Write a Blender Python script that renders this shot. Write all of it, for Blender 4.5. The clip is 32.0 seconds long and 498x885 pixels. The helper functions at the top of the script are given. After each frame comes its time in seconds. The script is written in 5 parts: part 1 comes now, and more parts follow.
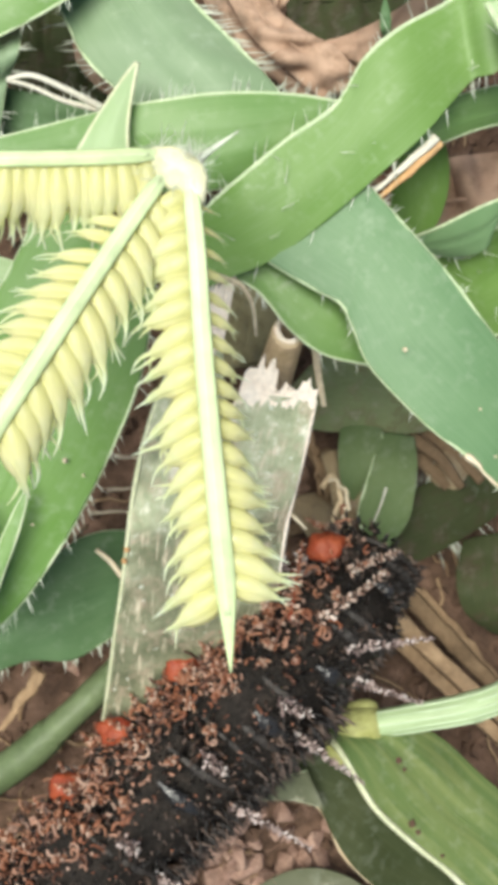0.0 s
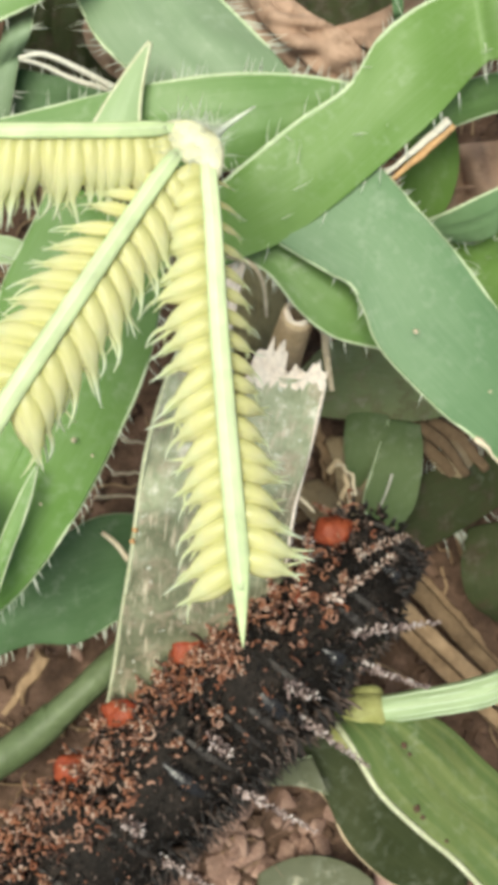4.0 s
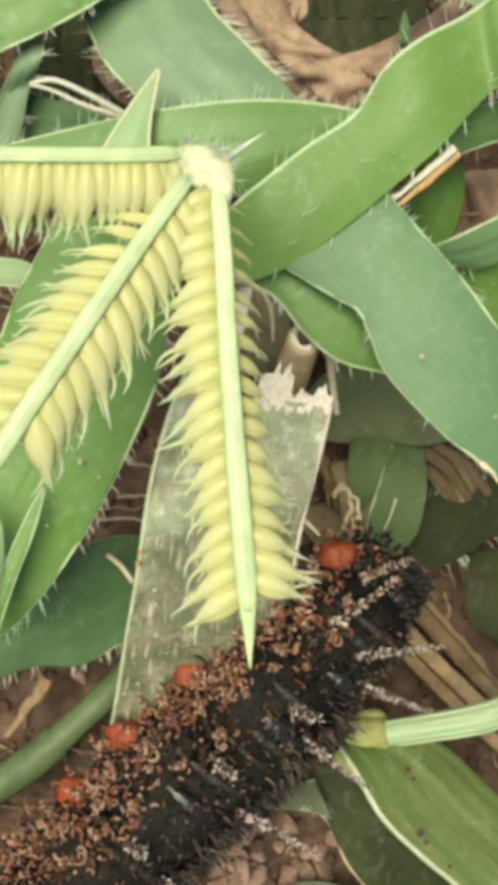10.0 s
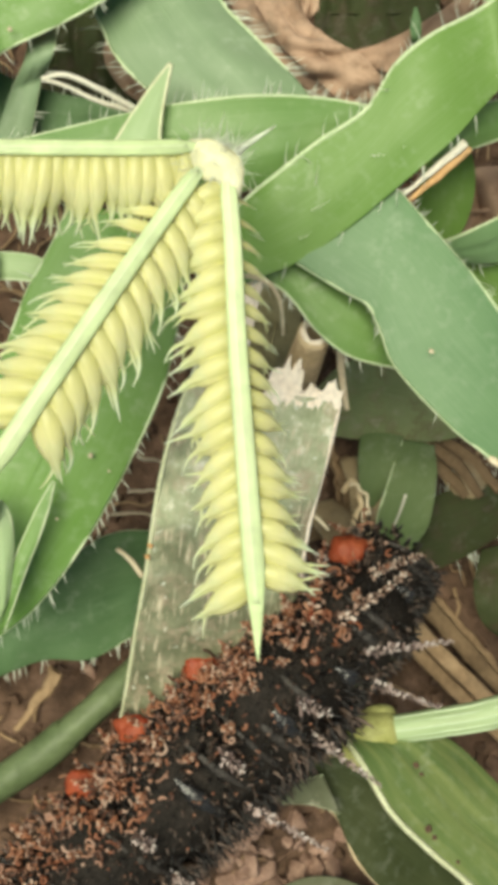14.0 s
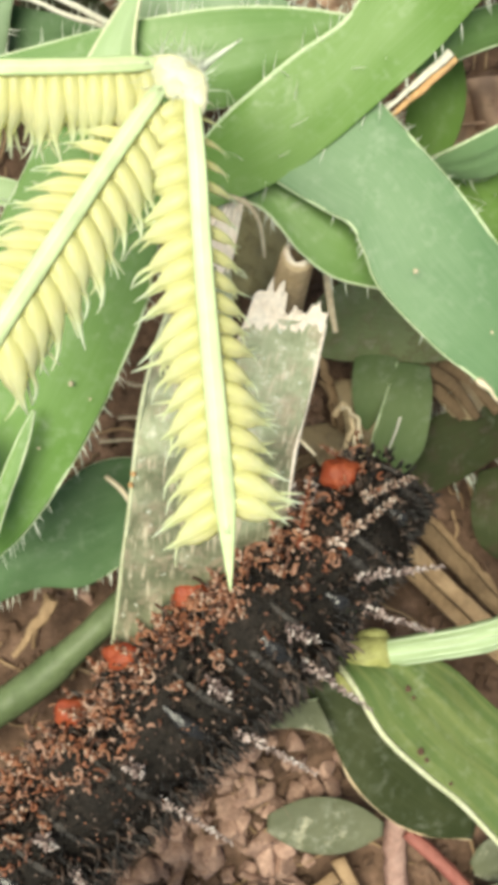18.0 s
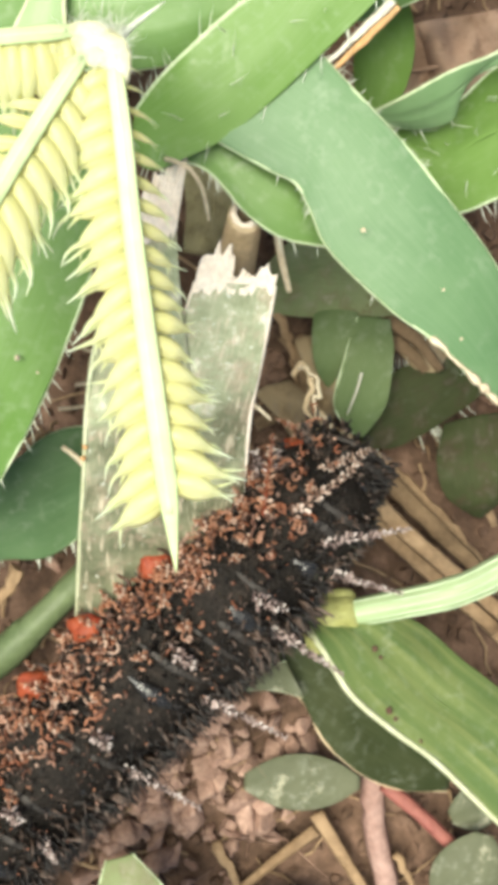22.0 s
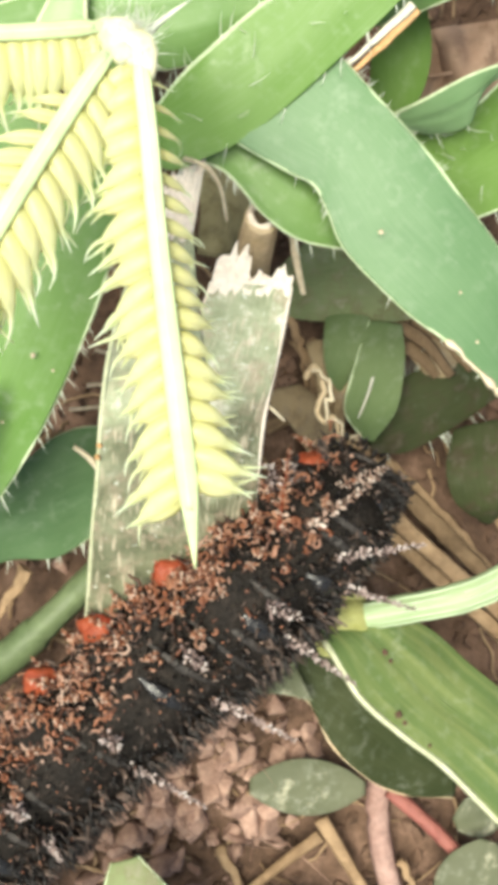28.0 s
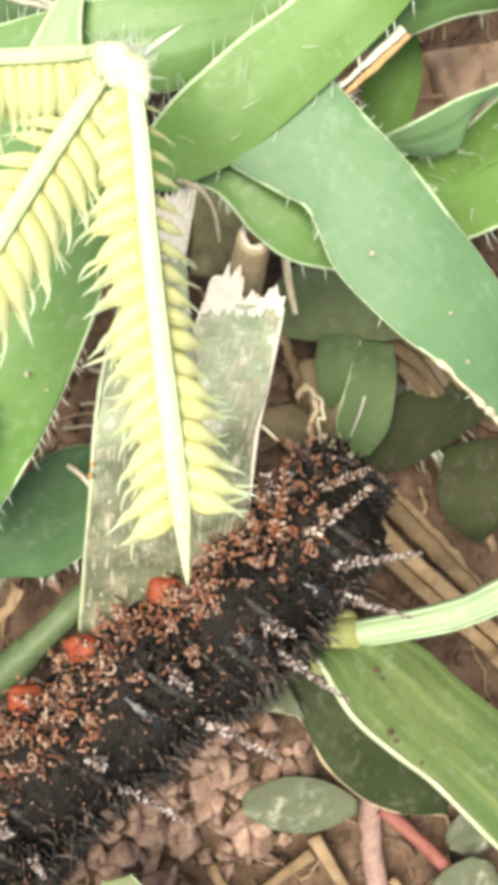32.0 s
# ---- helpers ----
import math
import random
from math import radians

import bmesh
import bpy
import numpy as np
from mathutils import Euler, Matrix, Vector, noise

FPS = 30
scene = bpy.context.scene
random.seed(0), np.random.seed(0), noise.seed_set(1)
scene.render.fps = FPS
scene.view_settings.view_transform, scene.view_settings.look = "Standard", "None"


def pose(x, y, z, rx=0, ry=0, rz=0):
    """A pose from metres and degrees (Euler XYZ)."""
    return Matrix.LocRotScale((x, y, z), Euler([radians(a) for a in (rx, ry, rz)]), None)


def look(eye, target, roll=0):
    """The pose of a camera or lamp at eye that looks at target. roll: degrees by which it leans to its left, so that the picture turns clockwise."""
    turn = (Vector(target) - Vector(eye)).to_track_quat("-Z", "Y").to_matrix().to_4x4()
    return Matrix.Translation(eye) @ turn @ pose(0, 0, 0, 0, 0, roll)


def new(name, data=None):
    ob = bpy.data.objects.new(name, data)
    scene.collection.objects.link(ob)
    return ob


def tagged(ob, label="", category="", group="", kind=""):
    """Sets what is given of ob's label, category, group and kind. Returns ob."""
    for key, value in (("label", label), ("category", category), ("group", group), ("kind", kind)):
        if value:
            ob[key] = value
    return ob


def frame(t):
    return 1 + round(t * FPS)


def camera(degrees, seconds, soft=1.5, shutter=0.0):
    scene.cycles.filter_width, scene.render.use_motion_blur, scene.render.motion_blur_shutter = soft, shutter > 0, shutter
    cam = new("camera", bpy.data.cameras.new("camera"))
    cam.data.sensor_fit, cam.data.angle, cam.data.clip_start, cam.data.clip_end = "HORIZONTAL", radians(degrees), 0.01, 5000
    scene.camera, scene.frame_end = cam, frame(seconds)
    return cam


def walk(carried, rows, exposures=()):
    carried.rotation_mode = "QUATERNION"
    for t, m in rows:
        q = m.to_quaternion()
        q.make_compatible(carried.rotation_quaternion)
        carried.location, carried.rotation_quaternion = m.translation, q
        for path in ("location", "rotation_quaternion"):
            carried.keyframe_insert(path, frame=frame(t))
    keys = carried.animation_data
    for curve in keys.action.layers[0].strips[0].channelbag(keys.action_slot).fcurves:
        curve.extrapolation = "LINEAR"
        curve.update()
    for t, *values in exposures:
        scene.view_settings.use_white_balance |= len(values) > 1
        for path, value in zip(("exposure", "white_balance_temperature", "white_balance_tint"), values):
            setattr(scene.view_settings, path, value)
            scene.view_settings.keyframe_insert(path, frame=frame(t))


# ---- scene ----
# A caterpillar among grass blades and a crowfoot-grass seed head, seen from 75 mm above.
# Plan numbers are in millimetres; MM turns them into metres.
MM = 0.001
cam = camera(22.68, 32.0, soft=7.0)
# seconds, place in millimetres, turn in degrees
PATH = [
    (0, 1.33, 1.30, 74.70, -0.90, 0.01, -0.97),
    (0.5, 2.84, 1.89, 74.62, -1.87, -0.14, -1.84),
    (1, 2.41, 1.90, 74.05, -2.62, -0.58, -1.72),
    (1.5, 1.76, 1.42, 74.29, -2.38, -0.38, -1.22),
    (2, 1.36, 0.91, 74.38, -1.76, -0.24, -1.02),
    (2.5, 1.08, 0.76, 74.46, -1.62, -0.29, -0.76),
    (3, 0.82, 0.73, 74.34, -1.49, -0.27, -0.61),
    (3.5, 0.31, 0.13, 74.46, -0.94, -0.56, -0.34),
    (4, 0.41, 0.12, 74.63, -0.76, -0.32, -0.46),
    (4.5, 0.18, 0.14, 74.42, -0.90, -0.49, -0.32),
    (6.5, 0.23, -0.01, 75.03, -0.11, -0.38, -0.18),
    (7, 0.11, -0.02, 74.71, -0.46, -0.30, -0.15),
    (7.5, 0.19, -0.02, 74.58, -0.57, -0.36, -0.30),
    (8, 0.13, -0.05, 74.71, -0.27, -0.43, -0.08),
    (8.5, 0.14, 0.00, 74.86, -0.22, -0.18, -0.12),
    (9, -0.00, -0.00, 75.00, 0.00, -0.00, 0.00),
    (9.5, -0.11, -0.08, 75.09, 0.43, -0.31, 0.01),
    (10, 0.01, -0.02, 74.96, 0.42, -0.37, -0.09),
    (10.5, -0.02, 0.06, 74.98, 0.43, -0.21, 0.02),
    (11, -0.07, 0.05, 75.20, 0.68, -0.14, -0.04),
    (11.5, 0.05, 0.17, 75.38, 0.77, -0.11, -0.00),
    (12, -0.08, 0.05, 75.31, 0.81, -0.27, 0.00),
    (12.5, -0.20, -0.01, 75.17, 0.82, -0.34, 0.03),
    (13, 0.18, 0.00, 75.16, 0.44, -0.40, -0.24),
    (13.5, -0.13, -0.14, 75.09, 0.42, -0.21, 0.05),
    (15.5, 1.58, -0.56, 75.09, -0.26, 1.12, 0.17),
    (16, 1.53, -0.48, 74.95, -0.73, 1.13, 0.03),
    (16.5, 1.43, -0.52, 75.02, -0.48, 1.42, 0.17),
    (17, 1.45, -0.60, 74.96, -0.49, 1.39, 0.19),
    (17.5, 1.53, -0.61, 75.16, -0.23, 1.36, 0.21),
    (18, 2.59, -0.02, 73.96, -3.31, 1.47, -0.76),
    (18.5, 3.70, 0.90, 73.22, -5.25, 0.82, -1.87),
    (19, 4.99, 0.82, 72.60, -7.64, 1.11, -3.07),
    (19.5, 5.08, 1.13, 72.70, -7.47, 1.51, -3.26),
    (20, 5.32, 1.32, 72.97, -6.86, 1.47, -3.11),
    (20.5, 5.34, 1.45, 73.04, -6.52, 1.39, -3.02),
    (21, 5.19, 1.47, 73.05, -6.37, 1.35, -3.05),
    (21.5, 5.00, 1.43, 72.67, -6.52, 1.22, -2.99),
    (22, 4.77, 1.47, 72.69, -6.28, 0.99, -2.91),
    (22.5, 4.74, 1.49, 72.78, -6.23, 1.03, -2.81),
    (23, 4.64, 1.53, 72.75, -6.10, 1.00, -2.78),
    (23.5, 4.37, 1.55, 72.64, -6.06, 0.94, -2.77),
    (24, 4.46, 1.51, 72.62, -6.19, 1.01, -2.74),
    (24.5, 4.48, 1.58, 72.46, -6.34, 0.87, -2.73),
    (25, 4.26, 1.55, 72.58, -6.10, 0.90, -2.61),
    (25.5, 4.15, 1.30, 72.90, -5.77, 0.96, -2.48),
    (27.5, 3.70, 1.11, 72.50, -5.94, 0.61, -2.28),
    (28, 3.68, 0.92, 72.78, -5.72, 0.81, -2.19),
    (28.5, 3.54, 0.87, 72.82, -5.72, 0.85, -2.16),
    (29, 3.75, 0.99, 72.88, -5.53, 0.82, -2.20),
    (29.5, 3.61, 0.95, 72.87, -5.52, 0.83, -2.21),
    (30, 3.47, 0.94, 72.64, -5.61, 0.65, -2.13),
    (30.5, 3.59, 0.87, 72.91, -5.34, 0.51, -2.16),
    (31, 3.57, 0.94, 73.07, -5.21, 0.64, -2.07),
    (31.5, 3.66, 1.01, 73.10, -5.16, 0.56, -2.13),
    (32, 3.77, 1.01, 73.26, -4.90, 0.53, -2.14),
]
EXPOSURES = [(0.0, 0.62, 6450, 4), (1.0, 0.87, 6400, 4), (2.5, 0.65, 6550, 3), (4.5, 0.42, 6750, 1), (9.0, 0.35, 6800, -1), (10.0, 0.32, 7350, -5), (11.0, 0.28, 7750, -6), (12.0, 0.29, 7400, -5), (13.5, 0.32, 7350, -4), (16.0, 0.49, 7350, -3), (17.4, 0.46, 7350, -3), (18.6, 0.87, 6850, 2), (19.2, 0.88, 6850, 2), (23.0, 0.91, 6850, 2), (24.0, 0.97, 6850, 2), (32.0, 0.96, 6850, 2)]
walk(cam, [(t, pose(x * MM, y * MM, z * MM, rx, ry, rz)) for t, x, y, z, rx, ry, rz in PATH], EXPOSURES)

# ---- light ----
SUN_UP, SUN_TURN = 78.0, 300.0
world = bpy.data.worlds.new("sky")
world.use_nodes = True
scene.world = world
sky = world.node_tree.nodes.new("ShaderNodeTexSky")
sky.sky_type = "NISHITA"
sky.sun_disc = False
sky.sun_elevation, sky.sun_rotation = radians(SUN_UP), radians(SUN_TURN)
sky.dust_density = 3.0
back = world.node_tree.nodes["Background"]
world.node_tree.links.new(sky.outputs[0], back.inputs[0])
back.inputs[1].default_value = 0.07
sun_data = bpy.data.lights.new("sun", "SUN")
sun_data.energy, sun_data.angle, sun_data.color = 4.0, radians(40), (1.0, 0.955, 0.86)
sun = new("sun", sun_data)
az = radians(SUN_TURN)
sun.matrix_world = look((0, 0, 0), (-math.sin(az) * math.cos(radians(SUN_UP)), -math.cos(az) * math.cos(radians(SUN_UP)), -math.sin(radians(SUN_UP))))
sun.location = (0, 0, 3)


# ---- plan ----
def at(u, v, h):
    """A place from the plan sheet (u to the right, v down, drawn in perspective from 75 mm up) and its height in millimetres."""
    s = (75.0 - h) / 2200.0
    return Vector(((u - 441) * s, (784 - v) * s, h)) * MM


def smooth_path(points, n):
    """n + 1 places on a Catmull-Rom curve through the given ones."""
    p = [Vector(q) for q in points]
    p = [2 * p[0] - p[1]] + p + [2 * p[-1] - p[-2]]
    out = []
    for i in range(n + 1):
        s = i / n * (len(p) - 3)
        k = min(int(s), len(p) - 4)
        t = s - k
        a, b, c, d = p[k:k + 4]
        out.append(0.5 * (2 * b + (c - a) * t + (2 * a - 5 * b + 4 * c - d) * t * t + (3 * b - a - 3 * c + d) * t ** 3))
    return out


# ---- materials ----
def nodes_of(name):
    m = bpy.data.materials.new(name)
    m.use_nodes = True
    return m, m.node_tree.nodes, m.node_tree.links


def ramp(nodes, links, source, stops):
    r = nodes.new("ShaderNodeValToRGB")
    e = r.color_ramp.elements
    while len(e) < len(stops):
        e.new(0.5)
    for k, (p, c) in zip(e, stops):
        k.position, k.color = p, (*c, 1)
    links.new(source, r.inputs[0])
    return r.outputs[0]


def mixed(nodes, links, fac, a, b, how="MIX"):
    x = nodes.new("ShaderNodeMix")
    x.data_type, x.blend_type = "RGBA", how
    for slot, v in ((0, fac), (6, a), (7, b)):
        if isinstance(v, (int, float)):
            x.inputs[slot].default_value = v
        elif isinstance(v, tuple):
            x.inputs[slot].default_value = (*v, 1)
        else:
            links.new(v, x.inputs[slot])
    return x.outputs[2]


def noise_of(nodes, links, scale, detail=4, vector=None, rough=0.55):
    n = nodes.new("ShaderNodeTexNoise")
    n.inputs["Scale"].default_value, n.inputs["Detail"].default_value, n.inputs["Roughness"].default_value = scale, detail, rough
    if vector is not None:
        links.new(vector, n.inputs["Vector"])
    return n.outputs["Fac"]


def leaf_material(name, dark, light, vein, thin=0.25, dust=0.0, gloss=0.38, blotch=None, spots=0.0, streaks=0.34, coarse=210, bands=42):
    """Grass blade: veins run along it, patches and dust lie over it, and some light passes through."""
    m, n, l = nodes_of(name)
    b = n["Principled BSDF"]
    uv = n.new("ShaderNodeUVMap")
    co = n.new("ShaderNodeTexCoord").outputs["Object"]
    split = n.new("ShaderNodeMapping")
    split.inputs["Scale"].default_value = (bands, 1.6 if bands > 20 else 0.45, 1)
    l.new(uv.outputs[0], split.inputs[0])
    streak = noise_of(n, l, 1.0, 3, split.outputs[0])
    patch = noise_of(n, l, coarse, 4, co)
    col = mixed(n, l, ramp(n, l, patch, [(0.3, (0, 0, 0)), (0.7, (1, 1, 1))]), dark, light)
    col = mixed(n, l, ramp(n, l, streak, [(0.42, (0, 0, 0)), (0.68, (streaks, streaks, streaks))]), col, vein)
    if blotch:
        big = noise_of(n, l, 760, 6, co, 0.7)
        col = mixed(n, l, ramp(n, l, big, [(0.47, (0, 0, 0)), (0.62, (1, 1, 1))]), col, blotch)
    if dust:
        fine = noise_of(n, l, 1500, 3, co)
        wide = noise_of(n, l, 330, 2, co)
        f = n.new("ShaderNodeMath")
        f.operation = "MULTIPLY"
        l.new(ramp(n, l, fine, [(0.5, (0, 0, 0)), (0.8, (1, 1, 1))]), f.inputs[0])
        l.new(ramp(n, l, wide, [(0.4, (0, 0, 0)), (0.7, (dust, dust, dust))]), f.inputs[1])
        col = mixed(n, l, f.outputs[0], col, (0.72, 0.74, 0.66))
    if spots:
        scab = noise_of(n, l, 620, 4, co, 0.6)
        col = mixed(n, l, ramp(n, l, scab, [(0.60, (0, 0, 0)), (0.72, (spots,) * 3)]), col, (0.55, 0.53, 0.40))
    l.new(col, b.inputs["Base Color"])
    b.inputs["Roughness"].default_value = gloss
    b.inputs["Specular IOR Level"].default_value = 0.55 if gloss < 0.6 else 0.2
    tr = n.new("ShaderNodeBsdfTranslucent")
    l.new(col, tr.inputs[0])
    mix = n.new("ShaderNodeMixShader")
    mix.inputs[0].default_value = thin
    l.new(b.outputs[0], mix.inputs[1])
    l.new(tr.outputs[0], mix.inputs[2])
    l.new(mix.outputs[0], n["Material Output"].inputs[0])
    bump = n.new("ShaderNodeBump")
    bump.inputs["Strength"].default_value, bump.inputs["Distance"].default_value = 0.25, 0.00006
    l.new(streak, bump.inputs["Height"])
    l.new(bump.outputs[0], b.inputs["Normal"])
    return m


def rough_material(name, stops, scale, rough=0.8, thin=0.0, bump=0.0003, fine=5.0, random_tint=0.0, spec=0.3):
    """Mottled matter: colours by a coarse and a fine noise, with relief."""
    m, n, l = nodes_of(name)
    b = n["Principled BSDF"]
    co = n.new("ShaderNodeTexCoord").outputs["Object"]
    a = noise_of(n, l, scale, 5, co, 0.65)
    col = ramp(n, l, a, stops)
    f = noise_of(n, l, scale * fine, 3, co)
    col = mixed(n, l, 0.55, col, ramp(n, l, f, [(0.3, (0.55, 0.55, 0.55)), (0.7, (1, 1, 1))]), "MULTIPLY")
    if random_tint:
        info = n.new("ShaderNodeObjectInfo")
        col = mixed(n, l, random_tint, col, ramp(n, l, info.outputs["Random"], [(0.0, (0.5, 0.45, 0.4)), (1.0, (1, 1, 1))]), "MULTIPLY")
    l.new(col, b.inputs["Base Color"])
    b.inputs["Roughness"].default_value = rough
    b.inputs["Specular IOR Level"].default_value = spec
    bp = n.new("ShaderNodeBump")
    bp.inputs["Strength"].default_value, bp.inputs["Distance"].default_value = 0.6, bump
    l.new(f, bp.inputs["Height"])
    l.new(bp.outputs[0], b.inputs["Normal"])
    if thin:
        tr = n.new("ShaderNodeBsdfTranslucent")
        l.new(col, tr.inputs[0])
        mix = n.new("ShaderNodeMixShader")
        mix.inputs[0].default_value = thin
        l.new(b.outputs[0], mix.inputs[1])
        l.new(tr.outputs[0], mix.inputs[2])
        l.new(mix.outputs[0], n["Material Output"].inputs[0])
    return m


GREEN = leaf_material("fresh_leaf", (0.132, 0.275, 0.045), (0.21, 0.352, 0.118), (0.26, 0.39, 0.17), 0.3, 0.3, 0.52, None, 0.0, 0.18, 95)
BENT = leaf_material("bending_leaf", (0.128, 0.262, 0.040), (0.205, 0.335, 0.103), (0.26, 0.375, 0.16), 0.3, 0.3, 0.52, None, 0.0, 0.25, 80)
UPTURNED = leaf_material("upturned_leaf", (0.14, 0.26, 0.11), (0.21, 0.33, 0.165), (0.25, 0.36, 0.20), 0.22, 0.2, 0.55, None, 0.0, 0.2, 110)
GREYGREEN = leaf_material("bloomed_leaf", (0.094, 0.198, 0.082), (0.138, 0.25, 0.116), (0.185, 0.297, 0.162), 0.22, 0.17, 0.55, None, 0.0, 0.3)
VIVID = leaf_material("vivid_leaf", (0.12, 0.23, 0.042), (0.16, 0.275, 0.07), (0.20, 0.31, 0.10), 0.3, 0.15, 0.62, None, 0.0, 0.2)
MIDGREEN = leaf_material("shaded_leaf", (0.12, 0.24, 0.06), (0.18, 0.30, 0.10), (0.22, 0.34, 0.14), 0.25, 0.2, 0.5, None, 0.0, 0.22)
LOWGREEN = leaf_material("blunt_leaf", (0.10, 0.155, 0.058), (0.145, 0.195, 0.086), (0.17, 0.215, 0.108), 0.2, 0.2, 0.65)
STRIPED = leaf_material("striped_leaf", (0.080, 0.138, 0.048), (0.142, 0.198, 0.066), (0.24, 0.275, 0.105), 0.2, 0.2, 0.6, None, 0.0, 0.75, 75, 9)
# Deep green, darkened further: shade under the node leaf is put into the colour.
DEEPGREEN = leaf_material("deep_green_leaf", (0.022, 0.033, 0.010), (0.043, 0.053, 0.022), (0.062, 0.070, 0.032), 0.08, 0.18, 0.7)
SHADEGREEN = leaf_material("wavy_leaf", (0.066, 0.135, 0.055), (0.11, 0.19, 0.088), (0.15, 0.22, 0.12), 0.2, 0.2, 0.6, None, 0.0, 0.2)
PALEGREEN = leaf_material("pale_leaf", (0.35, 0.49, 0.24), (0.44, 0.57, 0.33), (0.48, 0.58, 0.38), 0.35, 0.2, 0.5, None, 0.0, 0.2)
ASHGREEN = leaf_material("ashy_leaf", (0.17, 0.215, 0.12), (0.27, 0.32, 0.215), (0.33, 0.37, 0.27), 0.2, 0.3, 0.6, None, 0.0, 0.2)
BLOOM = leaf_material("hazy_leaf", (0.185, 0.28, 0.15), (0.26, 0.35, 0.22), (0.30, 0.38, 0.26), 0.22, 0.3, 0.55, None, 0.0, 0.2, 110)
MURKY = leaf_material("murky_leaf", (0.15, 0.19, 0.085), (0.22, 0.26, 0.13), (0.25, 0.28, 0.16), 0.15, 0.3, 0.7, (0.17, 0.17, 0.085))
OLIVE = leaf_material("olive_litter", (0.25, 0.22, 0.12), (0.36, 0.32, 0.19), (0.42, 0.37, 0.24), 0.15, 0.2, 0.8, (0.20, 0.17, 0.09), 0.0, 0.2)
LITTER = leaf_material("brown_litter", (0.21, 0.155, 0.09), (0.33, 0.255, 0.155), (0.39, 0.31, 0.20), 0.1, 0.2, 0.8, (0.20, 0.14, 0.08), 0.0, 0.2)
# Near-black greens for leaves low down: the shade there is put into the colour.
SHADOWGREEN = leaf_material("shade_dark_leaf", (0.028, 0.038, 0.013), (0.048, 0.057, 0.022), (0.062, 0.070, 0.030), 0.12, 0.1, 0.75, (0.050, 0.042, 0.022))


def withered_material():
    """Greyish olive, strewn with pale flaked bars along the veins, bleached towards its torn end."""
    m, n, l = nodes_of("withered_leaf")
    b = n["Principled BSDF"]
    uv = n.new("ShaderNodeUVMap")
    co = n.new("ShaderNodeTexCoord").outputs["Object"]
    run = n.new("ShaderNodeSeparateXYZ")
    l.new(uv.outputs[0], run.inputs[0])
    col = ramp(n, l, noise_of(n, l, 420, 5, co, 0.7), [(0.32, (0.075, 0.085, 0.045)), (0.5, (0.135, 0.145, 0.085)), (0.68, (0.21, 0.22, 0.14))])
    wob = n.new("ShaderNodeMath")
    wob.operation, wob.inputs[1].default_value = "MULTIPLY_ADD", 0.13
    l.new(run.outputs[1], wob.inputs[0])
    l.new(noise_of(n, l, 300, 3, co), wob.inputs[2])
    pale = ramp(n, l, noise_of(n, l, 900, 4, co, 0.7), [(0.3, (0.22, 0.26, 0.15)), (0.55, (0.36, 0.39, 0.26)), (0.68, (0.70, 0.69, 0.58))])
    col = mixed(n, l, ramp(n, l, wob.outputs[0], [(0.74, (0, 0, 0)), (0.92, (1, 1, 1))]), col, pale)
    bars = n.new("ShaderNodeMapping")
    bars.inputs["Scale"].default_value = (21, 3.2, 1)
    l.new(uv.outputs[0], bars.inputs[0])
    fleck = noise_of(n, l, 1.0, 3, bars.outputs[0], 0.6)
    gate = n.new("ShaderNodeMath")
    gate.operation = "MULTIPLY"
    l.new(ramp(n, l, fleck, [(0.53, (0, 0, 0)), (0.64, (0.8, 0.8, 0.8))]), gate.inputs[0])
    l.new(ramp(n, l, noise_of(n, l, 520, 3, co), [(0.39, (0, 0, 0)), (0.6, (1, 1, 1))]), gate.inputs[1])
    rust = ramp(n, l, noise_of(n, l, 640, 5, co, 0.75), [(0.50, (0, 0, 0)), (0.66, (0.6, 0.6, 0.6))])
    col = mixed(n, l, rust, col, (0.40, 0.30, 0.23))
    mote = ramp(n, l, noise_of(n, l, 1900, 2, co), [(0.66, (0, 0, 0)), (0.74, (0.7, 0.7, 0.7))])
    col = mixed(n, l, mote, col, (0.66, 0.68, 0.60))
    col = mixed(n, l, gate.outputs[0], col, (0.56, 0.49, 0.37))
    l.new(col, b.inputs["Base Color"])
    b.inputs["Roughness"].default_value = 0.75
    bp = n.new("ShaderNodeBump")
    bp.inputs["Strength"].default_value, bp.inputs["Distance"].default_value = 0.5, 0.00015
    l.new(fleck, bp.inputs["Height"])
    l.new(bp.outputs[0], b.inputs["Normal"])
    return m


DEAD = withered_material()
DRYLEAF = leaf_material("dry_leaf", (0.34, 0.215, 0.15), (0.48, 0.335, 0.25), (0.54, 0.40, 0.31), 0.15, 0.2, 0.8, (0.27, 0.17, 0.115), 0.0, 0.15)
DULLSTEM = rough_material("dull_stem", [(0.3, (0.095, 0.135, 0.06)), (0.7, (0.16, 0.205, 0.105))], 200, 0.5, 0.1, 0.0002)
HERB = leaf_material("herb_leaf", (0.085, 0.095, 0.056), (0.138, 0.147, 0.092), (0.175, 0.184, 0.118), 0.15, 0.3, 0.6, None, 0.55, 0.1)
MARGIN = rough_material("leaf_margin", [(0.3, (0.52, 0.66, 0.38)), (0.7, (0.72, 0.80, 0.56))], 900, 0.5, 0.15)
CREAM = rough_material("cream_margin", [(0.3, (0.62, 0.66, 0.40)), (0.7, (0.80, 0.82, 0.60))], 700, 0.5, 0.2)
HAIR = rough_material("leaf_hair", [(0.3, (0.75, 0.82, 0.65)), (0.7, (0.9, 0.92, 0.84))], 900, 0.4, 0.15)


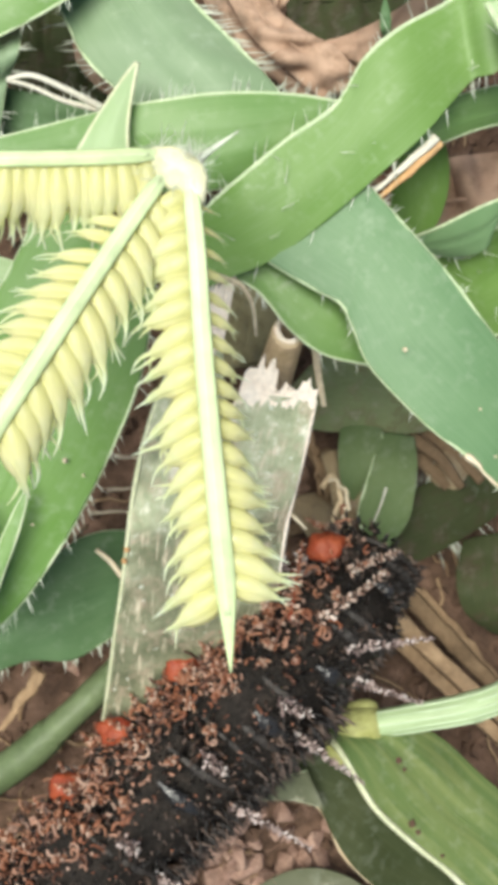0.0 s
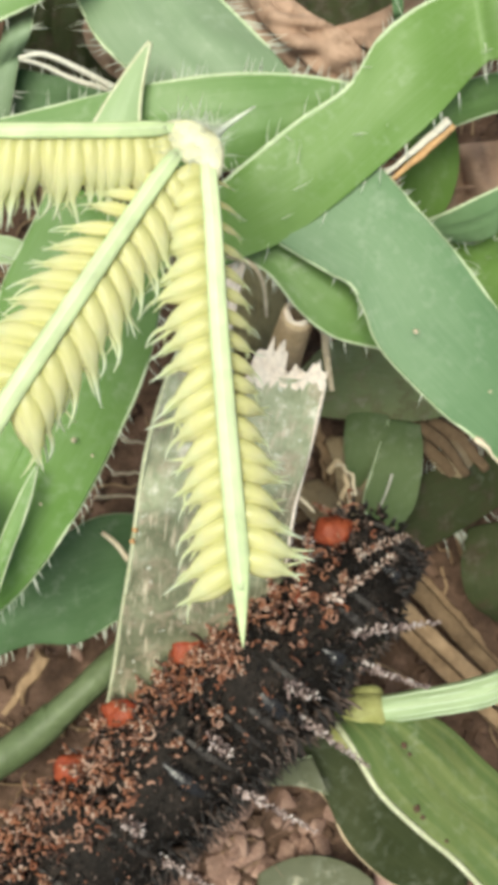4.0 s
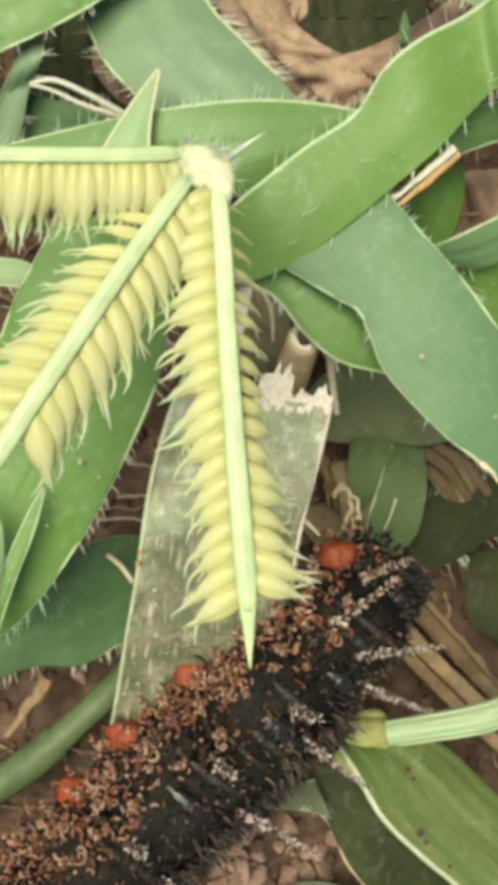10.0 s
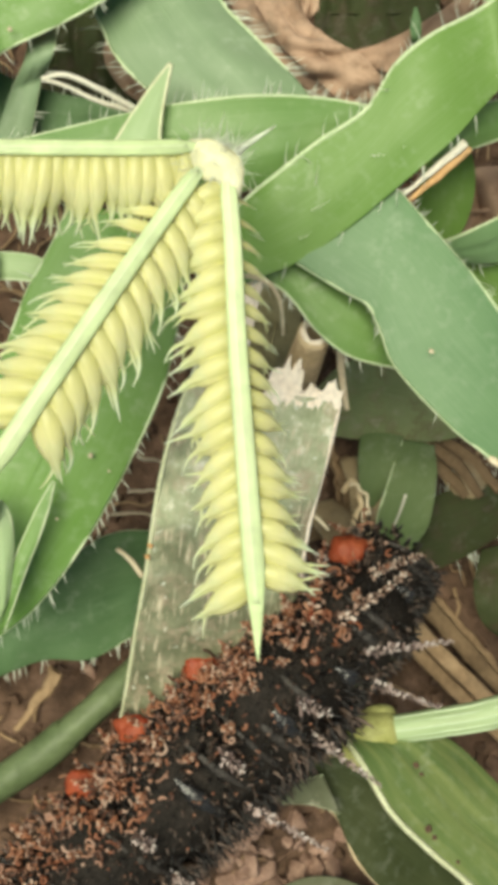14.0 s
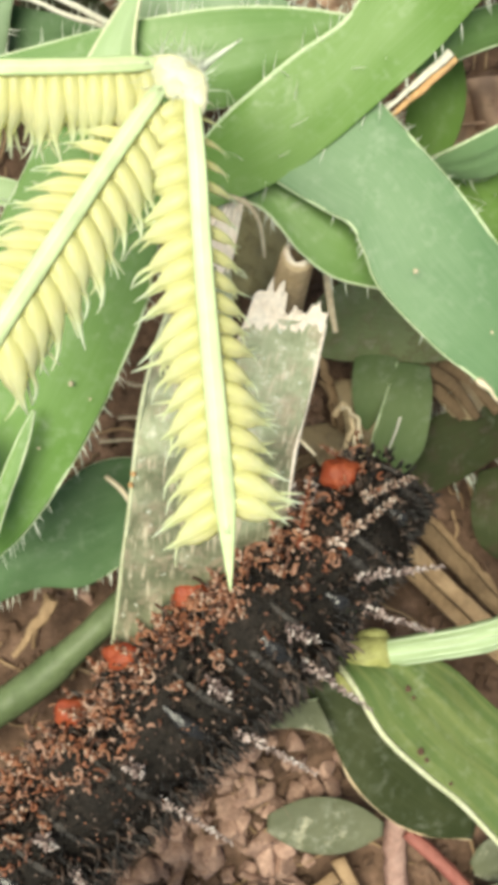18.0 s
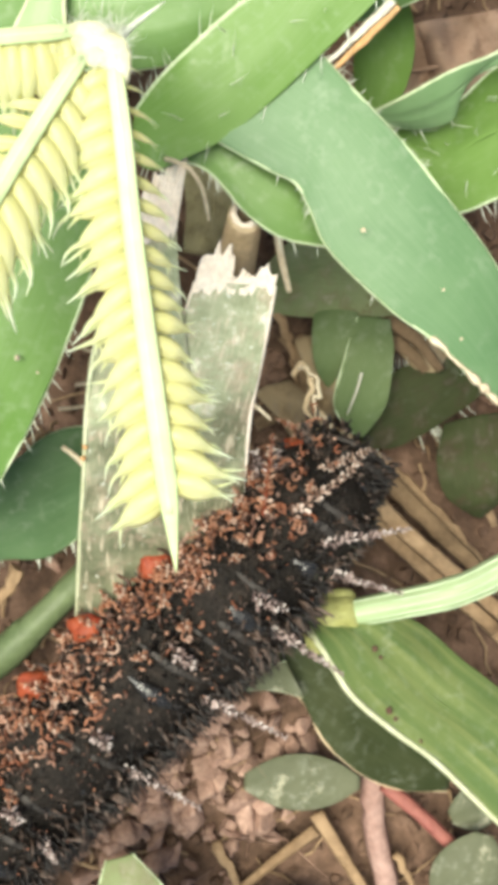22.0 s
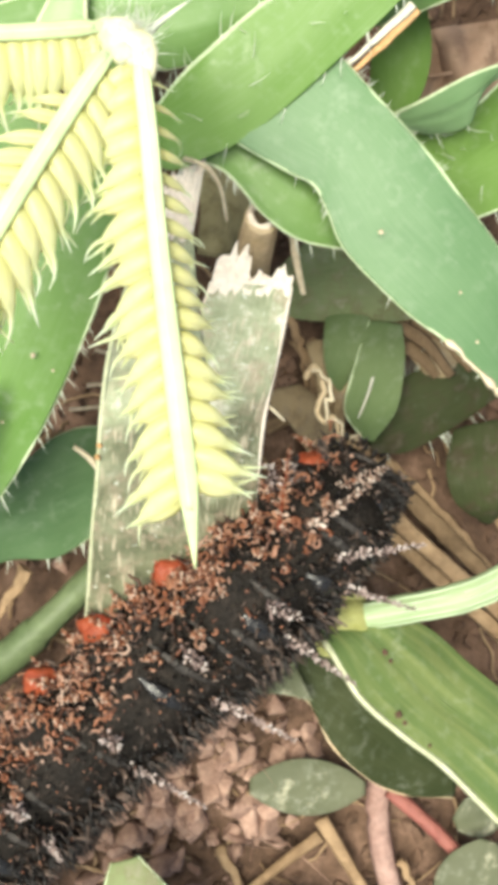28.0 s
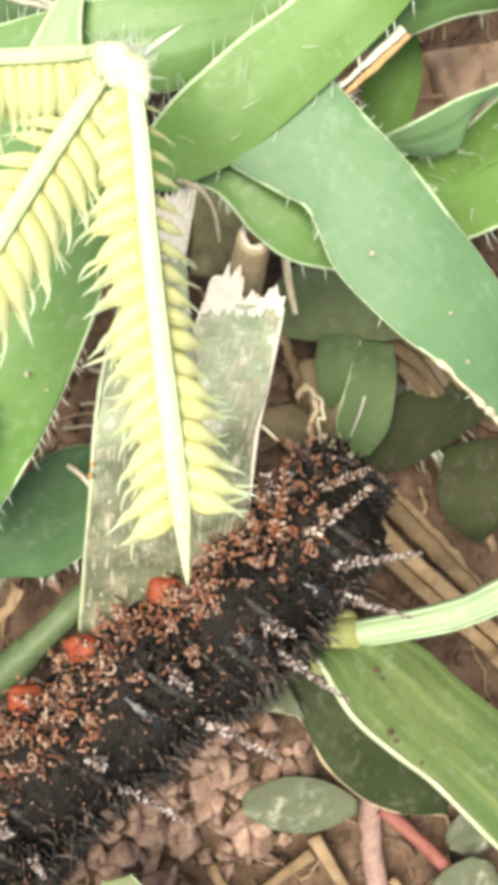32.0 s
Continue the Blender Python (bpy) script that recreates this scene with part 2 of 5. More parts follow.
def spikelet_material():
    """Yellowish at the foot of the husk, paler on its belly, greenish at its point."""
    m, n, l = nodes_of("spikelet")
    b = n["Principled BSDF"]
    co = n.new("ShaderNodeTexCoord").outputs["Object"]
    part_of = n.new("ShaderNodeSeparateXYZ")
    l.new(co, part_of.inputs[0])
    wob = noise_of(n, l, 1.1, 3, co)
    add = n.new("ShaderNodeMath")
    add.operation, add.inputs[1].default_value = "MULTIPLY_ADD", 0.2
    l.new(part_of.outputs[0], add.inputs[0])
    small = n.new("ShaderNodeMath")
    small.operation, small.inputs[1].default_value = "MULTIPLY", 0.4
    l.new(wob, small.inputs[0])
    l.new(small.outputs[0], add.inputs[2])
    col = ramp(n, l, add.outputs[0], [(0.16, (0.77, 0.76, 0.38)), (0.34, (0.87, 0.85, 0.48)), (0.5, (0.90, 0.88, 0.58)), (0.68, (0.84, 0.88, 0.62)), (0.85, (0.86, 0.92, 0.80))])
    ribs = n.new("ShaderNodeMapping")
    ribs.inputs["Scale"].default_value = (0.35, 7, 7)
    l.new(co, ribs.inputs[0])
    fine = noise_of(n, l, 1.0, 2, ribs.outputs[0])
    col = mixed(n, l, 0.28, col, ramp(n, l, fine, [(0.35, (0.72, 0.78, 0.52)), (0.6, (1, 1, 1))]), "MULTIPLY")
    l.new(col, b.inputs["Base Color"])
    b.inputs["Roughness"].default_value = 0.3
    b.inputs["Specular IOR Level"].default_value = 0.5
    tr = n.new("ShaderNodeBsdfTranslucent")
    l.new(col, tr.inputs[0])
    mix = n.new("ShaderNodeMixShader")
    mix.inputs[0].default_value = 0.58
    l.new(b.outputs[0], mix.inputs[1])
    l.new(tr.outputs[0], mix.inputs[2])
    l.new(mix.outputs[0], n["Material Output"].inputs[0])
    return m


SPIKELET = spikelet_material()
HUB = rough_material("spike_joint", [(0.3, (0.88, 0.86, 0.54)), (0.7, (0.95, 0.93, 0.70))], 200, 0.4, 0.25, 0.0002)
KEEL = rough_material("spike_keel", [(0.3, (0.65, 0.77, 0.45)), (0.7, (0.77, 0.86, 0.58))], 150, 0.35, 0.25, 0.00005)
RACHIS = rough_material("rachis", [(0.3, (0.60, 0.74, 0.38)), (0.7, (0.74, 0.85, 0.54))], 150, 0.35, 0.25, 0.00005)
DRY = rough_material("dry_straw", [(0.3, (0.23, 0.145, 0.08)), (0.7, (0.46, 0.32, 0.195))], 420, 0.8, 0.1, 0.0003, 5.0, 0.4)
PALE = rough_material("bleached_straw", [(0.3, (0.62, 0.50, 0.34)), (0.7, (0.85, 0.76, 0.58))], 500, 0.7, 0.15)
WHITE = rough_material("white_fibre", [(0.3, (0.74, 0.70, 0.58)), (0.7, (0.88, 0.86, 0.76))], 700, 0.6, 0.2)
TORN = rough_material("torn_splinters", [(0.3, (0.93, 0.79, 0.66)), (0.7, (0.98, 0.90, 0.80))], 700, 0.7, 0.1)
STUB = rough_material("stub_straw", [(0.3, (0.54, 0.40, 0.24)), (0.7, (0.74, 0.60, 0.41))], 500, 0.7, 0.1)
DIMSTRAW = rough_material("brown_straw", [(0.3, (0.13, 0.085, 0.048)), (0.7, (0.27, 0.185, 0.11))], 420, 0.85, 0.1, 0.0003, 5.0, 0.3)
ORANGE = rough_material("orange_straw", [(0.3, (0.52, 0.28, 0.11)), (0.7, (0.74, 0.50, 0.26))], 500, 0.7, 0.15)
STEMRIB = rough_material("stem_rib", [(0.3, (0.46, 0.58, 0.36)), (0.7, (0.60, 0.70, 0.50))], 150, 0.4, 0.15, 0.0001, 3)
STEM = rough_material("green_stem", [(0.25, (0.32, 0.44, 0.22)), (0.75, (0.46, 0.57, 0.35))], 60, 0.4, 0.15, 0.0001, 3)
REDSTEM = rough_material("red_stem", [(0.3, (0.23, 0.07, 0.06)), (0.7, (0.34, 0.13, 0.105))], 300, 0.6, 0.05)
BARKSTEM = rough_material("brown_pink_stem", [(0.3, (0.25, 0.14, 0.115)), (0.7, (0.45, 0.30, 0.26))], 420, 0.75, 0.02, 0.0004)
SOIL = rough_material("soil", [(0.25, (0.035, 0.021, 0.013)), (0.5, (0.122, 0.073, 0.049)), (0.75, (0.27, 0.168, 0.122))], 300, 0.95, 0, 0.0006, 6)
CLOD = rough_material("soil_clod", [(0.3, (0.30, 0.18, 0.142)), (0.7, (0.51, 0.345, 0.275))], 0.9, 0.95, 0, 0.0003, 4, 0.55)
BLACK = rough_material("black_skin", [(0.3, (0.007, 0.006, 0.005)), (0.55, (0.015, 0.012, 0.010)), (0.75, (0.040, 0.030, 0.025))], 800, 0.7, 0, 0.0004, 4, 0, 0.15)
DULLSKIN = rough_material("dull_skin_ridge", [(0.3, (0.014, 0.012, 0.011)), (0.7, (0.055, 0.047, 0.042))], 900, 0.55, 0, 0.0003, 3, 0, 0.35)
GLOSSBLACK = rough_material("glossy_black_fold", [(0.3, (0.010, 0.0095, 0.0095)), (0.7, (0.030, 0.028, 0.028))], 900, 0.24, 0, 0.0003, 2, 0, 0.6)
REDWART = rough_material("red_wart", [(0.3, (0.25, 0.036, 0.015)), (0.7, (0.39, 0.092, 0.036))], 900, 0.55, 0.1, 0.0003, 3, 0, 0.4)
NODE = rough_material("stem_node", [(0.3, (0.33, 0.34, 0.11)), (0.7, (0.49, 0.49, 0.21))], 400, 0.5, 0.1)


def bristle_material():
    """Orange, tan and pinkish bristles, each piece with a tint of its own."""
    m, n, l = nodes_of("tan_bristle")
    b = n["Principled BSDF"]
    geo = n.new("ShaderNodeNewGeometry")
    col = ramp(n, l, geo.outputs["Random Per Island"], [(0.0, (0.035, 0.018, 0.013)), (0.3, (0.11, 0.046, 0.028)), (0.5, (0.22, 0.075, 0.036)), (0.7, (0.29, 0.135, 0.078)), (0.88, (0.32, 0.18, 0.13)), (1.0, (0.40, 0.28, 0.22))])
    l.new(col, b.inputs["Base Color"])
    b.inputs["Roughness"].default_value = 0.45
    return m


def dusk_material():
    """Black bristles, some of them brown or greyish."""
    m, n, l = nodes_of("dusky_bristle")
    b = n["Principled BSDF"]
    geo = n.new("ShaderNodeNewGeometry")
    l.new(ramp(n, l, geo.outputs["Random Per Island"], [(0.0, (0.006, 0.005, 0.005)), (0.6, (0.013, 0.010, 0.009)), (0.8, (0.06, 0.038, 0.028)), (1.0, (0.17, 0.12, 0.10))]), b.inputs["Base Color"])
    b.inputs["Roughness"].default_value = 0.5
    return m


def thorn_material(name, stops):
    """Stubby branches of the spines, each with a tint of its own."""
    m, n, l = nodes_of(name)
    b = n["Principled BSDF"]
    geo = n.new("ShaderNodeNewGeometry")
    l.new(ramp(n, l, geo.outputs["Random Per Island"], stops), b.inputs["Base Color"])
    b.inputs["Roughness"].default_value = 0.4
    return m


GREYTHORN = thorn_material("grey_thorn", [(0.0, (0.06, 0.04, 0.037)), (0.25, (0.18, 0.125, 0.115)), (0.55, (0.36, 0.275, 0.255)), (0.8, (0.50, 0.415, 0.395)), (1.0, (0.66, 0.60, 0.57))])
TANTHORN = thorn_material("tan_thorn", [(0.0, (0.08, 0.03, 0.018)), (0.25, (0.21, 0.08, 0.042)), (0.5, (0.32, 0.15, 0.085)), (0.75, (0.38, 0.23, 0.155)), (1.0, (0.50, 0.37, 0.30))])
ROSETHORN = thorn_material("rosy_thorn", [(0.0, (0.09, 0.05, 0.035)), (0.25, (0.22, 0.13, 0.095)), (0.5, (0.35, 0.235, 0.185)), (0.75, (0.46, 0.35, 0.29)), (1.0, (0.60, 0.51, 0.45))])
TAN = bristle_material()
DUSK = dusk_material()


# ---- building blocks ----
def thing(name, place, label, category, group="", kind=""):
    ob = new(name)
    ob.empty_display_size = 0.002
    ob.location = place
    return tagged(ob, label, category, group, kind)


def origin_of(ob):
    p = Vector(ob.location)
    while ob.parent:
        ob = ob.parent
        p += Vector(ob.location)
    return p


def part(name, bm, material, parent, label="", flat=False):
    """Links a bmesh, given in world places, as one mesh under a thing or a part."""
    if parent is not None:
        bmesh.ops.translate(bm, verts=bm.verts, vec=-origin_of(parent))
    me = bpy.data.meshes.new(name)
    bm.to_mesh(me)
    bm.free()
    me.materials.append(material)
    if not flat:
        me.polygons.foreach_set("use_smooth", [True] * len(me.polygons))
    ob = new(name, me)
    ob.parent = parent
    return tagged(ob, label)


def add_tube(bm, path, radii, sides=8, flatten=1.0, caps=True):
    """A round or flattened tube along the path, added to bm."""
    rings, before = [], None
    for i, p in enumerate(path):
        d = (path[min(i + 1, len(path) - 1)] - path[max(i - 1, 0)]).normalized()
        ref = before if before is not None else (Vector((0, 0, 1)) if abs(d.z) < 0.9 else Vector((1, 0, 0)))
        side = d.cross(ref).normalized()
        up = side.cross(d).normalized()
        before = up
        r = radii[i] if isinstance(radii, (list, tuple)) else radii
        rings.append([bm.verts.new(p + r * (math.cos(a) * side + flatten * math.sin(a) * up)) for a in (2 * math.pi * k / sides for k in range(sides))])
    for a, b in zip(rings, rings[1:]):
        for k in range(sides):
            bm.faces.new((a[k], a[(k + 1) % sides], b[(k + 1) % sides], b[k]))
    if caps:
        bm.faces.new(rings[0][::-1])
        bm.faces.new(rings[-1])


def add_hair(bm, base, way, length, r):
    """A thin three-sided hair that bends a little."""
    way = way.normalized()
    side = way.cross(Vector((0.3, 0.2, 0.9))).normalized()
    up = side.cross(way)
    bend = up * length * random.uniform(-0.25, 0.25) + side * length * random.uniform(-0.2, 0.2)
    low = [bm.verts.new(base + r * (math.cos(a) * side + math.sin(a) * up)) for a in (0, 2.1, 4.2)]
    mid = [bm.verts.new(base + way * length * 0.55 + bend * 0.3 + 0.7 * r * (math.cos(a) * side + math.sin(a) * up)) for a in (0, 2.1, 4.2)]
    tip = bm.verts.new(base + way * length + bend)
    for k in range(3):
        j = (k + 1) % 3
        bm.faces.new((low[k], low[j], mid[j], mid[k]))
        bm.faces.new((mid[k], mid[j], tip))


def torn_fringe(ob, a, b, n, normals, arch, profile, thick):
    """Bleached splinters at the torn end of a leaf; profile: their lengths in millimetres across the leaf."""
    ahead = ((a[n] + b[n]) - (a[n - 3] + b[n - 3])).normalized()
    cols = 3 * len(profile)
    bm = bmesh.new()
    rows = []
    for j in range(cols + 1):
        s = j / cols
        q = a[n].lerp(b[n], s) + normals[n] * (arch * (b[n] - a[n]).length * (1 - (2 * s - 1) ** 2) + 0.03 * MM)
        long = profile[min(int(s * len(profile)), len(profile) - 1)] * random.uniform(0.7, 1.12) * MM
        rows.append([bm.verts.new(q - ahead * 0.35 * MM * random.uniform(0.1, 2.2)), bm.verts.new(q + ahead * long * 0.55), bm.verts.new(q + ahead * long + normals[n] * random.uniform(-0.1, 0.15) * MM)])
    for r0, r1 in zip(rows, rows[1:]):
        for k in range(2):
            bm.faces.new((r0[k], r1[k], r1[k + 1], r0[k + 1]))
    fringe = part("torn_edge", bm, TORN, ob, "ragged bleached torn edge", True)
    sol = fringe.modifiers.new("thickness", "SOLIDIFY")
    sol.thickness, sol.offset = thick * 1.5 * MM, 0


def leaf(left, right, material, label, name="grass_leaf", arch=0.12, rim=0.10, hairs=(0, 0), hair_mm=1.2, ripple=0.03, rib=True, top_hairs=0, thick=0.16, n=44, group="grass leaves", category="leaf", ribmat=None, rim_sides=(1, 1), torn=None, across=10, rim_mat=None, root=None):
    """A blade between two edge curves that run from its base to its tip."""
    if root:
        foot = at(*root, -16.6)
        half = (right[0] - left[0]).normalized() * 0.7 * MM
        left, right = [foot - half] + list(left), [foot + half] + list(right)
    a, b = smooth_path(left, n), smooth_path(right, n)
    base = (a[0] + b[0]) / 2
    ob = thing(name, base, label, category, group)
    bm = bmesh.new()
    uv = bm.loops.layers.uv.new("UVMap")
    grid, normals, run = [], [], 0.0
    seed = random.uniform(0, 90)
    cuts = [0.0, 0.012] + [j / across for j in range(1, across)] + [0.988, 1.0]
    for i in range(n + 1):
        w = b[i] - a[i]
        mid = (a[i] + b[i]) / 2
        ahead = ((a[min(i + 1, n)] + b[min(i + 1, n)]) - (a[max(i - 1, 0)] + b[max(i - 1, 0)])).normalized()
        up = w.cross(ahead)
        up = up.normalized() if up.length > 1e-12 else Vector((0, 0, 1))
        if up.z < 0:
            up = -up
        normals.append(up)
        row = []
        for s in cuts:
            q = a[i] + w * s
            bow = arch * w.length * (1 - (2 * s - 1) ** 2)
            bow -= 0.035 * w.length * max(0.0, 1 - abs(2 * s - 1) * 5) * (1 if rib else 0)
            wave = ripple * w.length * noise.noise(Vector((s * 2.2 + seed, i * 0.16, seed)))
            row.append(bm.verts.new(q + up * (bow + wave)))
        grid.append(row)
    for i in range(n):
        for j in range(len(cuts) - 1):
            f = bm.faces.new((grid[i][j], grid[i][j + 1], grid[i + 1][j + 1], grid[i + 1][j]))
            for lp, (s, t) in zip(f.loops, ((j, i), (j + 1, i), (j + 1, i + 1), (j, i + 1))):
                lp[uv].uv = (cuts[s], t / n * 4)
    blade = part("blade", bm, material, ob)
    sol = blade.modifiers.new("thickness", "SOLIDIFY")
    sol.thickness, sol.offset = thick * MM, 0
    if torn:
        torn_fringe(ob, a, b, n, normals, arch, torn, thick)
    if rim:
        for edge, on in ((a, rim_sides[0]), (b, rim_sides[1])):
            if on:
                bm = bmesh.new()
                add_tube(bm, edge, rim * MM, 6)
                part("margin", bm, rim_mat or MARGIN, ob, "pale thin leaf margin")
    if rib:
        bm = bmesh.new()
        line = [(a[i] + b[i]) / 2 + normals[i] * ((arch - 0.035) * (b[i] - a[i]).length + 0.02 * MM) for i in range(n + 1)]
        add_tube(bm, line, [0.012 * (b[i] - a[i]).length + 0.05 * MM for i in range(n + 1)], 6, 0.5)
        part("midrib", bm, ribmat or material, ob)
    if hairs[0] or hairs[1] or top_hairs:
        bm = bmesh.new()
        for edge, other, count in ((a, b, hairs[0]), (b, a, hairs[1])):
            for _ in range(count):
                i = random.uniform(0, n - 0.01)
                k = int(i)
                p = edge[k].lerp(edge[k + 1], i - k)
                out = (edge[k] - other[k]).normalized()
                along = (edge[k + 1] - edge[k]).normalized()
                add_hair(bm, p, out + along * random.uniform(-0.1, 0.5) + normals[k] * random.uniform(-0.2, 0.6), hair_mm * MM * random.uniform(0.5, 1.15), 0.036 * MM)
        for _ in range(top_hairs):
            k, s = random.randrange(n), random.uniform(0.08, 0.92)
            p = a[k].lerp(b[k], s) + normals[k] * (arch * (b[k] - a[k]).length * (1 - (2 * s - 1) ** 2) + (0.1 + 0.03 * (b[k] - a[k]).length / MM) * MM)
            add_hair(bm, p, normals[k] * 0.45 + Vector((random.uniform(-1, 1), random.uniform(-1, 1), 0.1)), hair_mm * MM * random.uniform(0.5, 1.1), 0.028 * MM)
        tagged(part("hairs", bm, HAIR, ob, "fine pale hairs"), kind="stuff")
    return ob


def straw(points, radius, material, label, name="dry_straw", flatten=1.0, category="straw", group="", taper=0.6, n=24, sides=8, jag=0.0):
    path = [p + Vector((noise.noise(p * 1400), noise.noise(p * 1400 + Vector((9, 0, 0))), noise.noise(p * 1400 + Vector((0, 9, 0))))) * jag * MM for p in smooth_path(points, n)]
    ob = thing(name, path[0], label, category, group)
    bm = bmesh.new()
    add_tube(bm, path, [radius * MM * (1 - (1 - taper) * i / n) * (1 + 0.08 * noise.noise(p * 900)) for i, p in enumerate(path)], sides, flatten)
    part("stalk", bm, material, ob)
    return ob


# ---- ground ----
def mound(x, y):
    """Height of the soil in millimetres at a place given in millimetres: a low bank under the caterpillar."""
    if max(abs(x), abs(y)) > 90:
        return -17.0
    t = (x * 0.72 + y * 0.69 + 9.5)
    off = (x * 0.69 - y * 0.72) - 13.0
    bank = 12.0 * math.exp(-(off / 8.5) ** 2) * (1 / (1 + math.exp((t - 3) / 2.5)))
    rough = 1.3 * noise.noise(Vector((x * 0.16, y * 0.16, 1.5))) + 0.5 * noise.noise(Vector((x * 0.7, y * 0.7, 4)))
    fade = max(0.0, 1 - max(abs(x), abs(y)) / 90)
    return -17.0 + (bank + rough) * fade


def build_ground():
    bm = bmesh.new()
    near = [-70 + i for i in range(141)]
    ticks = [-60000000, -400000, -9000, -900, -200] + near + [200, 900, 9000, 400000, 60000000]
    grid = [[bm.verts.new((x * MM, y * MM, mound(x, y) * MM)) for x in ticks] for y in ticks]
    for r0, r1 in zip(grid, grid[1:]):
        for k in range(len(ticks) - 1):
            bm.faces.new((r0[k], r0[k + 1], r1[k + 1], r1[k]))
    tagged(part("ground", bm, SOIL, None), "brown crumbly garden soil under the grass", "soil", "", "structure")


build_ground()


def clod_mesh(seed, r):
    bm = bmesh.new()
    bmesh.ops.create_icosphere(bm, subdivisions=3, radius=r)
    for v in bm.verts:
        d = v.co.normalized()
        v.co *= 1 + 0.34 * noise.noise(d * 1.3 + Vector((seed, 0, 0))) + 0.22 * noise.noise(d * 2.9 + Vector((0, seed, 0))) + 0.08 * noise.noise(d * 7 + Vector((0, 0, seed)))
    return bm


def lump_mesh(seed):
    """An angular crumb of soil, one unit in radius, with worn edges."""
    rng = random.Random(seed)
    bm = bmesh.new()
    for _ in range(13):
        d = Vector((rng.gauss(0, 1), rng.gauss(0, 1), rng.gauss(0, 1))).normalized()
        bm.verts.new(d * rng.uniform(0.8, 1.15))
    hull = bmesh.ops.convex_hull(bm, input=bm.verts)
    loose = [v for v in bm.verts if not v.link_faces]
    bmesh.ops.delete(bm, geom=loose, context="VERTS")
    bmesh.ops.dissolve_limit(bm, angle_limit=0.35, verts=bm.verts, edges=bm.edges)
    bmesh.ops.bevel(bm, geom=list(bm.edges), offset=0.13, segments=2, affect="EDGES", profile=0.5)
    bmesh.ops.triangulate(bm, faces=bm.faces)
    bmesh.ops.subdivide_edges(bm, edges=list(bm.edges), cuts=1, use_grid_fill=True)
    for v in bm.verts:
        v.co *= 1 + 0.10 * noise.noise(v.co * 2.6 + Vector((seed, 0, 0)))
    return bm


CLOD_MESHES = []
for k in range(9):
    bm = lump_mesh(k * 7 + 3)
    me = bpy.data.meshes.new("soil_clod")
    bm.to_mesh(me)
    bm.free()
    me.materials.append(CLOD)
    me.polygons.foreach_set("use_smooth", [True] * len(me.polygons))
    CLOD_MESHES.append(me)


def lay_clods():
    rng = random.Random(5)
    c = at(387, 1588, -7)
    for k in range(290):
        x, y = c.x / MM + rng.gauss(-1.2, 4.4), c.y / MM + rng.gauss(-2, 5.0)
        r = rng.choice((0.4, 0.55, 0.75, 0.95, 1.2, 1.45))
        ob = new("soil_clod", CLOD_MESHES[k % 9])
        ob.location = Vector((x, y, mound(x, y) + r * rng.uniform(0.2, 0.9))) * MM
        ob.rotation_euler = [rng.uniform(0, 6.28) for _ in range(3)]
        ob.scale = Vector((r, r * rng.uniform(0.75, 1), r * rng.uniform(0.7, 0.95))) * MM
        tagged(ob, "rounded clod of pinkish brown soil on the ground", "soil clod", "clods beside the caterpillar")
    bm = bmesh.new()
    for k in range(2600):
        x, y = rng.uniform(-32, 32), rng.uniform(-60, 45)
        r = rng.uniform(0.25, 0.8) * MM
        m = Matrix.Translation((x * MM, y * MM, mound(x, y) * MM + r * 0.3)) @ Euler([rng.uniform(0, 6) for _ in range(3)]).to_matrix().to_4x4()
        bmesh.ops.create_icosphere(bm, subdivisions=1, radius=r, matrix=m @ Matrix.Diagonal((1, rng.uniform(0.6, 1), rng.uniform(0.6, 1), 1)))
    for v in bm.verts:
        v.co += Vector((noise.noise(v.co * 1900), noise.noise(v.co * 1900 + Vector((7, 0, 0))), noise.noise(v.co * 1900 + Vector((0, 7, 0))))) * 0.5 * MM
    tagged(part("soil_crumbs", bm, SOIL, None, flat=True), "scattered crumbs of brown soil on the ground", "soil", "", "stuff")


lay_clods()

# ---- grass blades ----
leaf([at(960, -90, 6), at(860, 0, 7), at(760, 55, 8), at(700, 105, 8), at(648, 185, 8), at(560, 245, 8), at(490, 300, 8), at(430, 350, 7), at(385, 400, 6)],
     [at(990, 70, 6), at(882, 150, 7), at(800, 240, 8), at(705, 322, 7.6), at(610, 400, 7.4), at(530, 455, 7.2), at(470, 480, 6.6), at(410, 500, 6), at(370, 480, 5)],
     BENT, "fresh green grass leaf that bends over the other leaves", arch=0.05, rim=0.15, rim_sides=(1, 0), rib=False, hairs=(34, 26), top_hairs=16, hair_mm=1.3, root=(1230, -330))
leaf([at(640, 262, 6.5), at(700, 328, 7), at(730, 362, 7.3), at(764, 400, 7.5), at(843, 492, 7.6), at(890, 558, 7.4), at(985, 705, 6.4), at(1040, 890, 4)],
     [at(470, 420, 6.5), at(518, 455, 7), at(600, 506, 7.3), at(648, 533, 7.4), at(672, 578, 7.5), at(702, 648, 7.5), at(800, 752, 7.5), at(878, 816, 7.1), at(975, 926, 6)],
     GREYGREEN, "broad grey-green grass leaf with a dry nibbled edge", arch=0.05, rib=False, hairs=(26, 10), hair_mm=0.8)
leaf([at(430, 420, 5.4), at(500, 440, 5.4), at(570, 470, 5.4), at(640, 520, 5), at(720, 600, 4)],
     [at(420, 480, 5.2), at(495, 505, 5.4), at(560, 580, 5.4), at(620, 625, 5), at(720, 650, 3.6)],
     GREEN, "short fresh green grass leaf beneath the broad one", arch=0.1, hairs=(8, 16))
